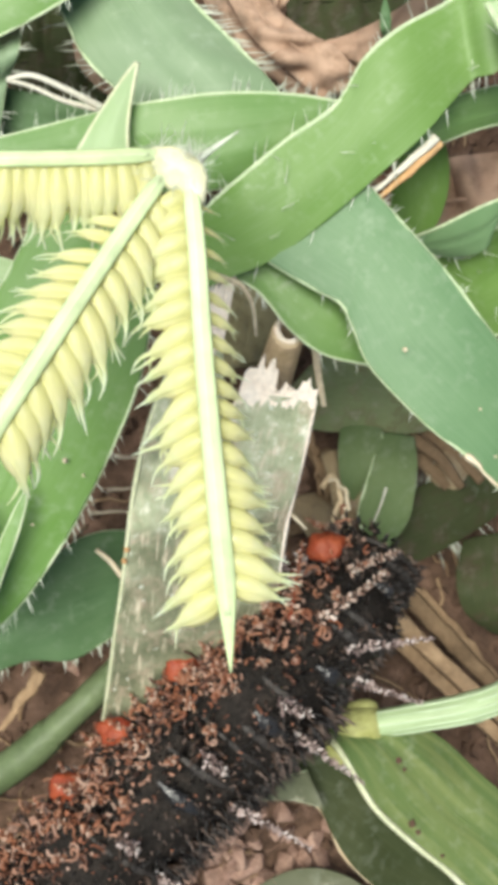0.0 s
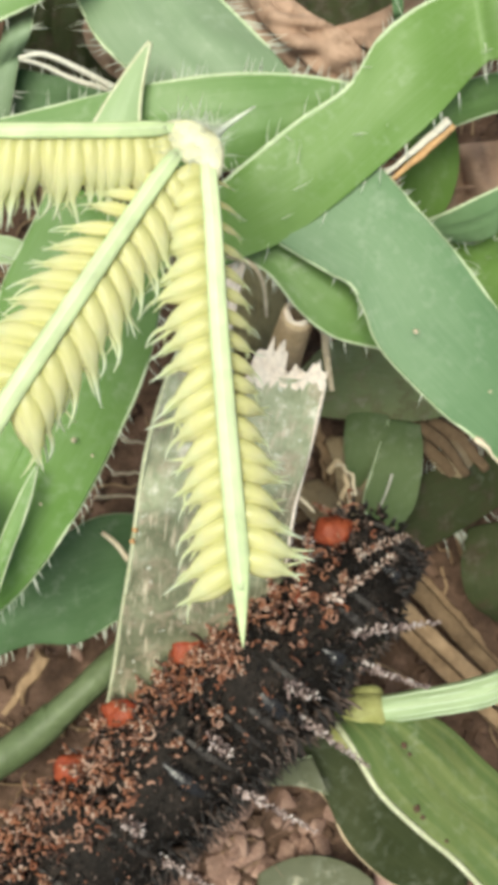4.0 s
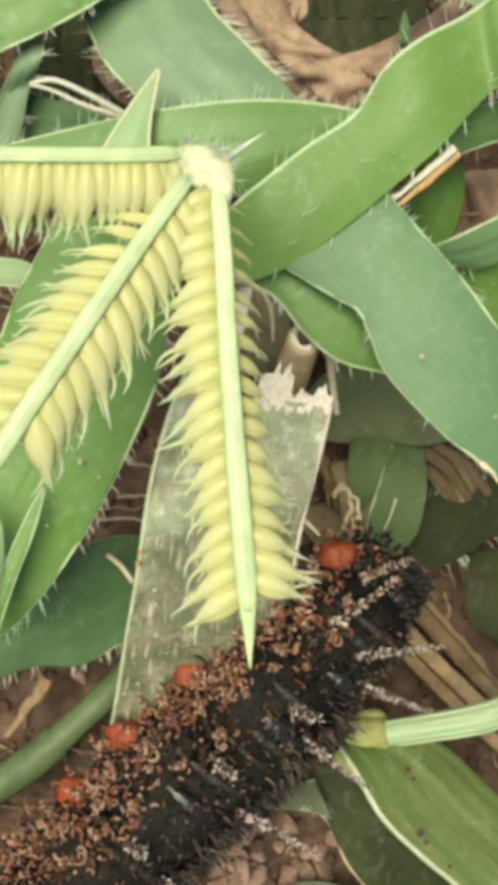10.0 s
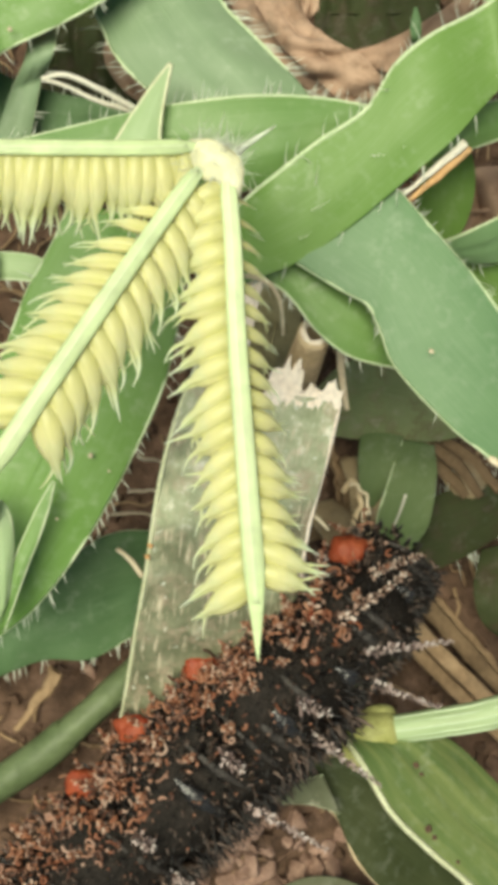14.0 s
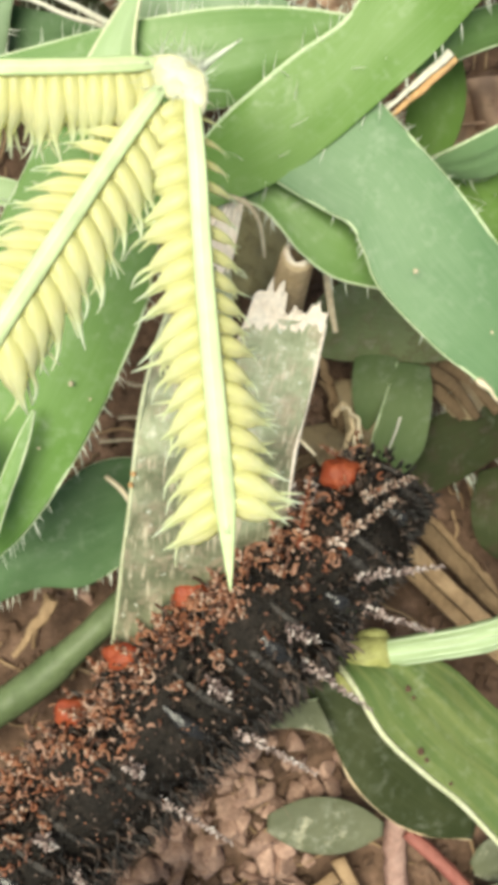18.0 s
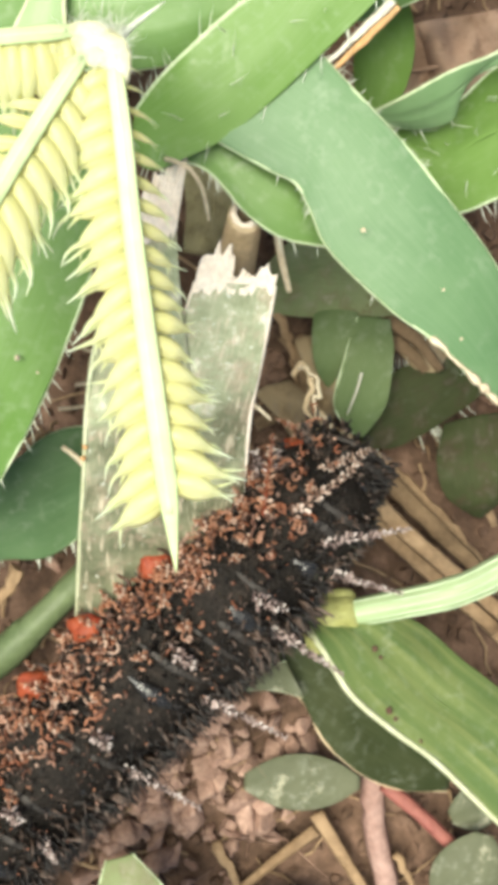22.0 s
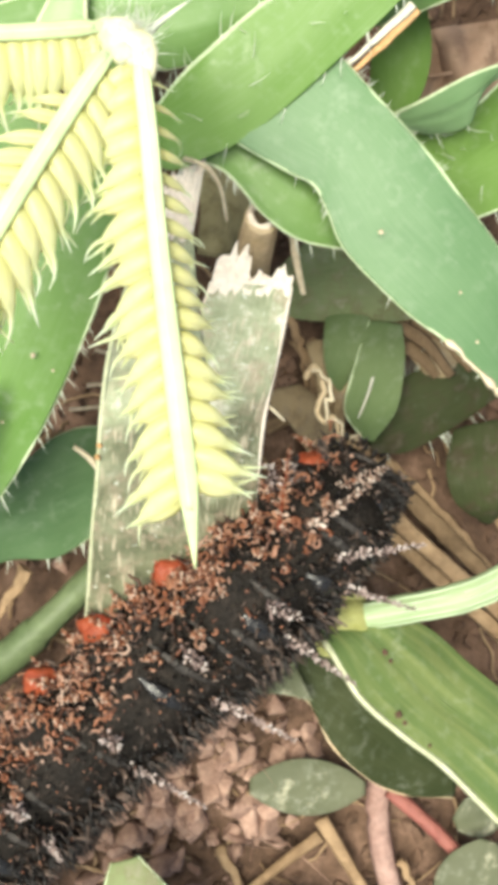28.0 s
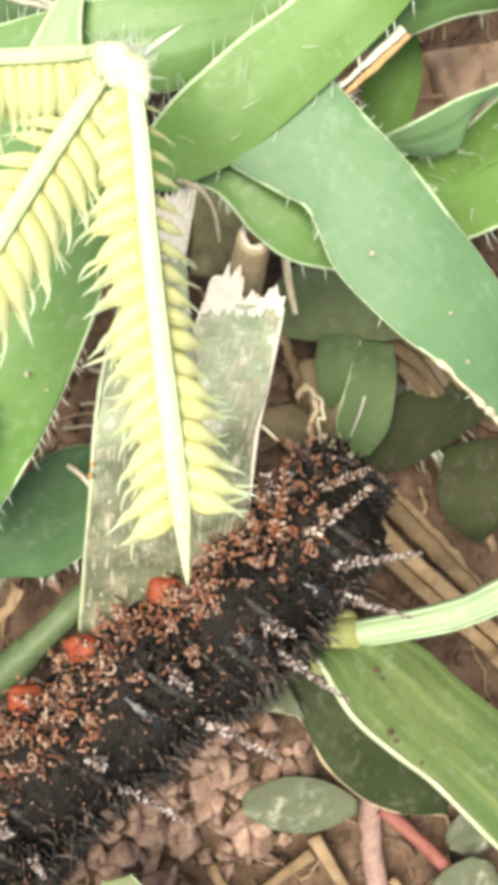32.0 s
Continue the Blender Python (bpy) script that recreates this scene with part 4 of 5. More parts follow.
leaf([at(406, 440, -7), at(431, 512, -6), at(433, 578, -6), at(424, 645, -7)], [at(484, 448, -8), at(521, 506, -7), at(528, 573, -7), at(496, 648, -8)],
     OLIVE, "dull olive withered leaf under the torn one", "dead_leaf", 0.1, 0, ripple=0.15, n=20, group="leaf litter", category="dead leaf")
straw([at(204, 966, -2), at(230, 988, -2), at(250, 1016, -2)], 0.16, PALE, "short pointed pale straw beside the withered leaf", taper=1.2, n=10)
straw([at(545, 900, 4), at(562, 914, 4.2), at(580, 933, 4)], 0.12, PALE, "short pale straw across the withered leaf's edge", n=10)
for p, q in ((at(222, 862, -9), at(314, 881, -9)), (at(190, 905, -9), at(293, 916, -9)), (at(239, 804, -9), at(321, 834, -9)), (at(127, 957, -10), at(215, 990, -10))):
    straw([p, (p + q) / 2 + Vector((0.0002, 0.0003, 0.0003)), q], 0.14, PALE, "thin pale dry straw lying on the soil", flatten=0.6, group="litter straws", jag=0.12, taper=0.3)


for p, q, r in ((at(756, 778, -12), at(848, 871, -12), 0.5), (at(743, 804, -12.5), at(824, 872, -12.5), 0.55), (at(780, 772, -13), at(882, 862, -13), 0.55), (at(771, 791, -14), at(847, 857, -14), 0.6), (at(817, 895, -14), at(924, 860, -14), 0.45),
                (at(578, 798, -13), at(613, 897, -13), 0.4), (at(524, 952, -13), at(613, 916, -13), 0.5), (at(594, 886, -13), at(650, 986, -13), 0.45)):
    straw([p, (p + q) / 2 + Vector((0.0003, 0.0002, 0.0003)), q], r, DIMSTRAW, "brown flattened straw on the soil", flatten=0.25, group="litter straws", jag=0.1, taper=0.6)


def lay_fibres():
    rng = random.Random(21)
    bm = bmesh.new()
    for _ in range(260):
        x, y = rng.uniform(-24, 26), rng.uniform(-48, 34)
        a, long = rng.uniform(0, 6.28), rng.uniform(2, 6)
        pts = []
        for j in range(5):
            px, py = x + math.cos(a) * long * j / 4 + rng.uniform(-0.25, 0.25), y + math.sin(a) * long * j / 4 + rng.uniform(-0.25, 0.25)
            pts.append(Vector((px, py, mound(px, py) + 0.3 + rng.uniform(0, 0.7))) * MM)
        add_tube(bm, smooth_path(pts, 8), rng.uniform(0.06, 0.17) * MM, 5)
    tagged(part("root_fibres", bm, DRY, None), "thin tan dry fibres strewn on the soil", "litter", "", "stuff")


lay_fibres()

# leaf that springs from the stem's node, and the one beneath it
leaf([at(600, 1290, -3), at(640, 1345, -1), at(690, 1430, 0), at(760, 1500, -1), at(830, 1560, -2), at(938, 1679, -3), at(1013, 1753, -4)],
     [at(660, 1280, -4), at(760, 1290, -4), at(820, 1320, -5), at(890, 1390, -5), at(960, 1450, -6), at(1035, 1503, -6), at(1103, 1600, -6)],
     STRIPED, "green grass leaf with a bright pale edge", arch=0.04, rim=0.2, rim_sides=(1, 0), n=40, rim_mat=CREAM)
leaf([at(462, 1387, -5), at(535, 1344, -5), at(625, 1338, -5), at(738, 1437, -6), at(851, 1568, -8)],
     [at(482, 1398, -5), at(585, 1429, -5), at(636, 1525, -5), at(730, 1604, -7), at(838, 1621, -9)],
     DEEPGREEN, "deep green leaf under the node leaf, darkened by painted shade", arch=0.04, rim=0.09, rim_mat=STUB)


for k, p in enumerate((at(758, 1461, 0.9), at(768, 1476, 0.9), at(735, 1348, 0.2), at(745, 1364, 0.2), at(810, 1519, 0.4))):
    bm = clod_mesh(k * 1.3, (0.22, 0.15, 0.2, 0.13, 0.12)[k] * MM)
    bmesh.ops.translate(bm, verts=bm.verts, vec=p)
    crumb = part("crumb", bm, SOIL, None)
    crumb.data.transform(Matrix.Translation(-p))
    crumb.location = p
    tagged(crumb, "tiny brown soil crumb stuck on a leaf", "grain", "crumbs on the node leaf")

leaf([at(478, 1404, -3), at(521, 1379, -3), at(571, 1366, -3.4)], [at(490, 1416, -3), at(550, 1418, -3), at(600, 1433, -3.4)],
     HERB, "small pale torn grass blade beside the node", arch=0.05, rim=0.06, rib=False, n=16)


def herb(center, half, turn, label):
    """A small oval herb leaf; centre on the plan, half length and half width in millimetres."""
    a, b = [], []
    for k in range(7):
        t = k / 6
        w = half[1] * math.sin(math.pi * (0.06 + 0.9 * t)) ** 0.8
        d = Vector((math.cos(radians(turn)), math.sin(radians(turn)), 0))
        s = Vector((-d.y, d.x, 0))
        p = center + d * (2 * t - 1) * half[0] * MM
        a.append(p + s * w * MM)
        b.append(p - s * w * MM)
    return leaf(a, b, HERB, label, "herb_leaf", 0.12, 0, rib=True, n=24, group="herb leaves", thick=0.3)


herb(at(575, 1595, -13), (4.1, 2.05), -3, "oval grey-green herb leaf with white specks")
herb(at(867, 1785, -13), (3.4, 2.8), 70, "round grey-green herb leaf with white specks")
herb(at(879, 1658, -15), (1.9, 1.6), 20, "small round herb leaf")
herb(at(547, 1857, -13), (3.6, 2.4), -10, "oval olive herb leaf")
leaf([at(230, 1720, -4), at(214, 1771, -4), at(203, 1847, -4), at(185, 1968, -5)], [at(277, 1709, -4), at(331, 1776, -4), at(381, 1857, -4), at(439, 1979, -5)],
     MURKY, "dull olive blade under the caterpillar", arch=0.1)
leaf([at(-21, 1736, 0), at(39, 1765, 0), at(87, 1816, 0), at(120, 1916, 0)], [at(-49, 1821, 0), at(-9, 1845, 0), at(27, 1912, 0), at(43, 1979, 0)],
     ASHGREEN, "pale grey-green blade beside the caterpillar", arch=0.1)


# ---- seed head ----
def spikelet_mesh(seed, turn):
    """One spikelet along +x, in millimetres: plump overlapping husks, each drawn out into a thin bowed point; turn: the side to which the points bow."""
    rng = random.Random(seed)
    bm = bmesh.new()
    for shift, size, rise in ((0.0, 1.0, 0.0), (0.26, 0.92, -0.14), (-0.2, 0.84, -0.2)):
        path, rad = [], []
        for k in range(10):
            t = k / 9
            path.append(Vector((t * 2.2 * size, turn * (shift * math.sin(t * 2.6) + 0.26 * t * t), rise + 0.16 * math.sin(t * 3.0))))
            rad.append(0.47 * size * (math.sin(math.pi * min(1, 0.22 + 0.74 * t)) ** 0.6) * (1 - 0.34 * t * t) + 0.02)
        bend, reach = rng.uniform(-0.2, 0.8), rng.uniform(0.13, 0.27)
        drift = rng.uniform(-0.06, 0.1)
        for k in range(1, 6):
            path.append(path[9] + Vector((reach * k - 0.012 * bend * k * k, turn * (drift * k + bend * 0.035 * k * k), -0.05 * k)))
            rad.append(0.095 * (1 - k / 5.4) + 0.012)
        add_tube(bm, path, rad, 8, 0.86)
    me = bpy.data.meshes.new("spikelet")
    bm.to_mesh(me)
    bm.free()
    me.materials.append(SPIKELET)
    me.polygons.foreach_set("use_smooth", [True] * len(me.polygons))
    return me


SPIKELETS = {turn: [spikelet_mesh(k, turn) for k in range(9)] for turn in (-1, 1)}


def between(pair, t):
    return pair[0] + (pair[1] - pair[0]) * t


def spike(head, axis, rows, count, start, stop, width, size, widen=0.0):
    """One finger of the seed head: a flat green rachis with rows of spikelets. rows: side, then length, sink and lead, each at the base and at the tip."""
    fine = smooth_path(axis, 240)
    ways = [0.0]
    for p, q in zip(fine, fine[1:]):
        ways.append(ways[-1] + (q - p).length)
    path = [Vector([float(np.interp(ways[-1] * k / 60, ways, [p[c] for p in fine])) for c in range(3)]) for k in range(61)]
    bm = bmesh.new()
    add_tube(bm, path, [width * MM * (1 + widen * i / 60) * min(1, 0.5 + i * 0.12) * (1 if i < 49 else 1 - 0.93 * ((i - 49) / 11) ** 1.1) for i in range(61)], 12, 0.36)
    stalk = part("spike", bm, RACHIS, head, "flat pale green spike axis")
    bm = bmesh.new()
    add_tube(bm, [p + Vector((0, 0, 0.30 * width * MM)) for p in path[2:54]], [0.30 * width * MM * (1 + widen * i / 60) for i in range(2, 54)], 8, 0.55)
    part("keel", bm, KEEL, stalk, "pale raised keel along the spike axis")
    o = origin_of(stalk)
    rng = random.Random(count)
    for sign, long, sink, lead, *girth in rows:
        for k in range(count):
            f = (k + 0.5 * (sign < 0)) / count
            t = (start + (stop - start) * f) * 60
            i = min(int(t), 59)
            p = path[i].lerp(path[i + 1], t - i)
            d = (path[i + 1] - path[i]).normalized()
            side = Vector((0, 0, 1)).cross(d).normalized() * sign
            way = (side + d * (between(lead, f) + rng.uniform(-0.13, 0.13)) + Vector((0, 0, -between(sink, f) + rng.uniform(-0.12, 0.12)))).normalized()
            flat = way.cross(d).normalized()
            if flat.z < 0:
                flat = -flat
            m = Matrix((way, flat.cross(way), flat)).transposed().to_4x4()
            ob = new("spikelet", SPIKELETS[-sign][rng.randrange(9)])
            ob.parent = stalk
            fat = size * (between(girth[0], f) if girth else 1.0) * rng.uniform(0.98, 1.14)
            grow = between(long, f) * size * rng.uniform(0.88, 1.12)
            ob.matrix_basis = Matrix.Translation(p - o + side * width * 0.3 * MM - Vector((0, 0, 0.45 * size * MM))) @ m @ Matrix.Diagonal((grow * MM, fat * MM, fat * MM, 1))
    return stalk


def build_seed_head():
    hub = at(378, 285, 22)
    head = thing("grass_seed_head", hub, "pale yellow-green crowfoot grass seed head with spread spikes", "seed head")
    bm = bmesh.new()
    for u, v, r in ((336, 258, 0.42), (350, 262, 0.55), (364, 268, 0.68), (378, 278, 0.76), (392, 288, 0.74), (402, 302, 0.62), (408, 320, 0.5), (409, 336, 0.4), (376, 296, 0.6), (352, 284, 0.42)):
        bmesh.ops.create_icosphere(bm, subdivisions=3, radius=r * MM, matrix=Matrix.Translation(at(u, v, 22.2)) @ Matrix.Diagonal((1.15, 1, 0.8, 1)))
    for v in bm.verts:
        v.co += Vector((noise.noise(v.co * 1300), noise.noise(v.co * 1300 + Vector((4, 0, 0))), noise.noise(v.co * 1300 + Vector((0, 4, 0))))) * 0.1 * MM
    joint = part("hub", bm, HUB, head, "pale swollen joint of the spikes")
    skin = joint.modifiers.new("skin", "REMESH")
    skin.mode, skin.voxel_size, skin.use_smooth_shade = "VOXEL", 0.09 * MM, True
    ease = joint.modifiers.new("ease", "SMOOTH")
    ease.factor, ease.iterations = 0.6, 12
    bm = bmesh.new()
    for k in range(240):
        a = random.uniform(0, 6.28)
        add_hair(bm, at(random.uniform(335, 420), random.uniform(246, 310), 22.3), Vector((math.cos(a), math.sin(a) + 0.5, random.uniform(0, 0.8))), random.uniform(0.6, 1.5) * MM, 0.022 * MM)
    tagged(part("hairs", bm, HAIR, head, "fine white hairs round the joint"), kind="stuff")
    bm = bmesh.new()
    add_tube(bm, smooth_path([at(372, 285, 22), at(345, 275, 14), at(300, 262, 2), at(250, 250, -17)], 20), 0.55 * MM, 8)
    part("culm", bm, STEM, head)
    bm = bmesh.new()
    add_tube(bm, smooth_path([at(395, 285, 22), at(430, 255, 21.5), at(486, 218, 21)], 10), [0.3 * MM * (1 - 0.09 * k) for k in range(11)], 6, 0.5)
    part("bract", bm, HAIR, head, "thin whitish bract")
    spike(head, [at(398, 284, 22.3), at(410, 420, 22.8), at(420, 620, 23), at(438, 860, 23), at(452, 1040, 23), at(457, 1170, 22.7)],
          ((-1, (0.95, 0.98), (0.15, 0.2), (0.2, 0.55)), (1, (0.5, 1.02), (1.3, 0.05), (0.45, 0.42), (0.10, 1.1))), 19, 0.025, 0.86, 0.36, 1.02, 0.4)
    spike(head, [at(368, 284, 22.3), at(337, 314, 22.6), at(266, 412, 23.6), at(198, 511, 24.5), at(130, 610, 25), at(65, 706, 25), at(0, 806, 25), at(-70, 900, 24)],
          ((-1, (0.6, 1.2), (0.5, 0.3), (0.25, 0.5), (0.35, 1.0)), (1, (0.8, 1.15), (0.5, 0.35), (0.6, 0.75), (0.8, 1.0))), 13, 0.09, 0.74, 0.36, 1.16, 0.3)
    spike(head, [at(350, 255, 22.5), at(240, 258, 23), at(100, 258, 23.5), at(-60, 256, 23.5), at(-260, 256, 23)],
          ((1, (1.0, 1.05), (0.3, 0.3), (-0.05, 0.0)),), 25, 0.05, 0.95, 0.34, 1.08)
    return head


build_seed_head()


# ---- caterpillar ----
BODY_NODES = ((-339, 2001, 0.2), (-199, 1863, 0.4), (-49, 1723, 0.5), (101, 1581, 0.6), (246, 1441, 0.7), (391, 1303, 0.7), (533, 1181, 0.5), (643, 1064, -0.2), (690, 985, -1.6))
BODY_RADII = (4.1, 4.2, 4.3, 4.3, 4.35, 4.3, 4.05, 3.2)
SPINE_LINE = smooth_path([at(*p) for p in BODY_NODES], 160)


def thorny_mesh(seed, whorls, length, stout, reach, shaft, thorn):
    """A spine along +z, in millimetres: a dark shaft that tapers to a point, set with whorls of stubby blunt branches that shorten towards the tip."""
    rng = random.Random(seed)
    bm = bmesh.new()
    rings = whorls * 2 + 2
    line = [Vector((0.05 * math.sin(2.2 * k / rings + seed), 0.05 * math.cos(1.9 * k / rings + seed), length * k / rings)) for k in range(rings + 1)]
    add_tube(bm, line, [stout * (1 - 0.85 * k / rings) + 0.012 for k in range(rings + 1)], 6)
    dark = len(bm.faces)
    for k in range(whorls * 6):
        t = (k + rng.uniform(0, 2.5)) / (whorls * 6 + 2)
        i = min(int(t * rings), rings - 1)
        p = line[i].lerp(line[i + 1], t * rings - i)
        a = 2.4 * k + rng.uniform(-0.5, 0.5)
        way = Vector((math.cos(a), math.sin(a), rng.uniform(0.2, 0.9))).normalized() * rng.uniform(0.55, 1.2) * reach * (1.08 - 0.66 * t)
        thick = 0.108 * (1.1 - 0.55 * t) * rng.uniform(0.7, 1.2)
        add_tube(bm, [p, p + way * 0.5, p + way * 0.85, p + way], [thick * 0.8, thick * 0.75, thick, thick * 0.3], 5)
    me = bpy.data.meshes.new("branched_spine")
    bm.to_mesh(me)
    bm.free()
    me.materials.append(shaft)
    me.materials.append(thorn)
    me.polygons.foreach_set("material_index", [0 if k < dark else 1 for k in range(len(me.polygons))])
    me.polygons.foreach_set("use_smooth", [True] * len(me.polygons))
    return me


TAN_SPINES = [thorny_mesh(k, 4, 1.9, 0.09, 0.5, REDWART, TANTHORN) for k in range(6)]
RUDDY_SPINES = [thorny_mesh(31, 9, 4.2, 0.13, 0.56, REDWART, TANTHORN)]
ROSE_SPINES = [thorny_mesh(k + 33, 10, 4.2, 0.12, 0.52, BLACK, ROSETHORN) for k in range(2)]
LONG_SPINES = [thorny_mesh(k + 9, 13, 5.6, 0.11, 0.44, BLACK, GREYTHORN) for k in range(5)]
SHORT_SPINES = [thorny_mesh(k + 21, 6, 2.7, 0.15, 0.72, BLACK, GREYTHORN) for k in range(5)]
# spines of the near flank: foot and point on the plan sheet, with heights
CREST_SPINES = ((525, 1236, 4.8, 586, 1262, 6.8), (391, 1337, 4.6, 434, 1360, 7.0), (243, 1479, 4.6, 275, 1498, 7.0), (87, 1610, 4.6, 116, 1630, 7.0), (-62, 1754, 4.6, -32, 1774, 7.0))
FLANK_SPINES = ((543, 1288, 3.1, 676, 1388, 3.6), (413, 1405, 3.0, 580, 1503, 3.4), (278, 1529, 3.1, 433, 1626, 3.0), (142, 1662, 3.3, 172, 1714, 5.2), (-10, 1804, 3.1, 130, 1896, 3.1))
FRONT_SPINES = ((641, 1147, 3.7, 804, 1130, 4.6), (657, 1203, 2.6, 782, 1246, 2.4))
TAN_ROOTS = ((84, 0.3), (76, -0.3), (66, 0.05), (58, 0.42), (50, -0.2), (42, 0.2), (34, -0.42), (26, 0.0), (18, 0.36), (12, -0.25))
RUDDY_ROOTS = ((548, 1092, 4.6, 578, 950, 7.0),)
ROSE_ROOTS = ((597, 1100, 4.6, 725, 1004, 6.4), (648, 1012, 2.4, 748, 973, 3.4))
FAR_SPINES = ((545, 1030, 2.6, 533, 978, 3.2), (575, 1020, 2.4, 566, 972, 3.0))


# ---- what moves: the caterpillar draws itself together ----
# seconds, then the shift in millimetres to the right and up the plan, at five stations along the body
TAIL = [(0, 0.37, 0.07), (17.5, 0.25, 0.12), (18, 0.15, 0.0), (18.5, 0.0, -0.03), (19, -0.22, -0.1), (19.5, -0.15, -0.07), (20, -0.04, -0.0), (20.5, 0.05, 0.06), (21, 0.11, 0.07), (21.5, 0.04, 0.04), (22, -0.02, 0.06), (22.5, -0.07, 0.05), (23, -0.24, 0.16), (23.5, -0.74, -0.19), (24, -0.62, 0.27), (24.5, -0.63, 0.31), (25, -0.41, 0.11), (25.5, -0.36, 0.1), (27.5, 0.11, 0.28), (28, -0.18, 0.26), (28.5, -0.14, 0.26), (29, -0.09, 0.22), (29.5, 0.18, 0.26), (30, 0.22, 0.32), (30.5, 0.16, 0.1), (31, -0.47, 0.38), (31.5, -0.6, 0.39), (32, -0.67, 0.31)]
REAR = [(0, 0.14, 0.09), (17.5, 0.09, 0.15), (18, 0.1, 0.14), (18.5, 0.07, 0.17), (19, 0.07, 0.18), (19.5, 0.11, 0.14), (20, 0.17, 0.16), (20.5, 0.34, 0.21), (21, 0.26, 0.2), (21.5, 0.3, 0.16), (22, 0.36, 0.16), (22.5, 0.45, 0.13), (23, 0.42, 0.07), (23.5, 0.24, -0.77), (24, 0.33, -0.35), (24.5, 0.29, -0.16), (25, 0.45, -0.29), (25.5, 0.42, -0.32), (27.5, 0.64, 0.07), (28, 0.45, -0.02), (28.5, 0.59, -0.07), (29, 0.58, -0.21), (29.5, 0.36, -0.23), (30, 0.46, -0.11), (30.5, 0.66, -0.03), (31, 0.22, -0.02), (31.5, 0.14, -0.15), (32, 0.11, -0.26)]
MIDDLE = [(0, 0.05, 0.15), (17.5, 0.0, 0.16), (18, 0.06, 0.13), (18.5, 0.03, 0.16), (19, 0.04, 0.15), (19.5, -0.08, 0.03), (20, -0.08, -0.06), (20.5, -0.02, -0.09), (21, -0.07, -0.21), (21.5, 0.21, -0.15), (22, 0.42, -0.08), (22.5, 0.76, 0.11), (23, 1.09, 0.25), (23.5, 0.75, -1.13), (24, 1.01, -0.68), (24.5, 0.99, -0.32), (25, 1.06, -0.33), (25.5, 0.82, -0.53), (27.5, 0.76, -0.34), (28, 0.53, -0.61), (28.5, 0.81, -0.37), (29, 0.77, -0.65), (29.5, 0.47, -0.74), (30, 0.45, -0.54), (30.5, 0.86, -0.28), (31, 0.71, -0.28), (31.5, 0.83, -0.32), (32, 0.92, -0.4)]
CHEST = [(0, 0, 0.1), (17.5, -0.05, 0.09), (18, 0.08, 0.08), (18.5, 0.14, 0.06), (19, 0.25, 0.07), (19.5, -0.04, -0.26), (20, -0.1, -0.48), (20.5, 0.05, -0.19), (21, 0.1, -0.18), (21.5, 0.28, 0.0), (22, 0.41, 0.02), (22.5, 0.63, 0.28), (23, 0.94, 0.39), (23.5, 0.84, -1.08), (24, 1.06, -1.05), (24.5, 0.89, -0.83), (25, 0.71, -0.69), (25.5, 0.55, -0.76), (27.5, 0.69, -0.62), (28, 0.5, -0.8), (28.5, 0.62, -0.5), (29, 0.57, -0.7), (29.5, 0.19, -0.93), (30, 0.12, -0.68), (30.5, 0.45, -0.13), (31, 0.53, -0.12), (31.5, 0.67, -0.1), (32, 0.74, -0.13)]
FRONT = [(0, 0, 0.1), (17.5, 0.1, 0.06), (18, 0.21, 0.15), (18.5, 0.34, 0.23), (19, 0.5, 0.2), (19.5, 0.62, -0.59), (20, 0.82, -1.16), (20.5, 0.36, -0.86), (21, 0.14, -0.74), (21.5, 0.04, -0.55), (22, 0.12, -0.52), (22.5, 0.11, -0.38), (23, 0.13, -0.26), (23.5, 0.15, -1.42), (24, 0.75, -1.48), (24.5, 0.81, -1.45), (25, 0.22, -1.4), (25.5, 0.17, -1.5), (27.5, 0.62, -1.19), (28, 0.33, -1.37), (28.5, 0.3, -1.2), (29, 0.3, -1.1), (29.5, 0.2, -1.1), (30, 0.0, -0.9), (30.5, -0.2, -0.6), (31, -0.2, -0.4), (31.5, -0.2, -0.35), (32, -0.2, -0.4)]
STATIONS = (3.4, 4.4, 5.4, 6.3, 7.0)


def drift(k, row):
    """Shift of segment k, in millimetres, at one row of the tables."""
    fade = min(1.0, 0.35 + 0.22 * k)
    return [fade * float(np.interp(k, STATIONS, [q[row][c] for q in (TAIL, REAR, MIDDLE, CHEST, FRONT)])) for c in (1, 2)]


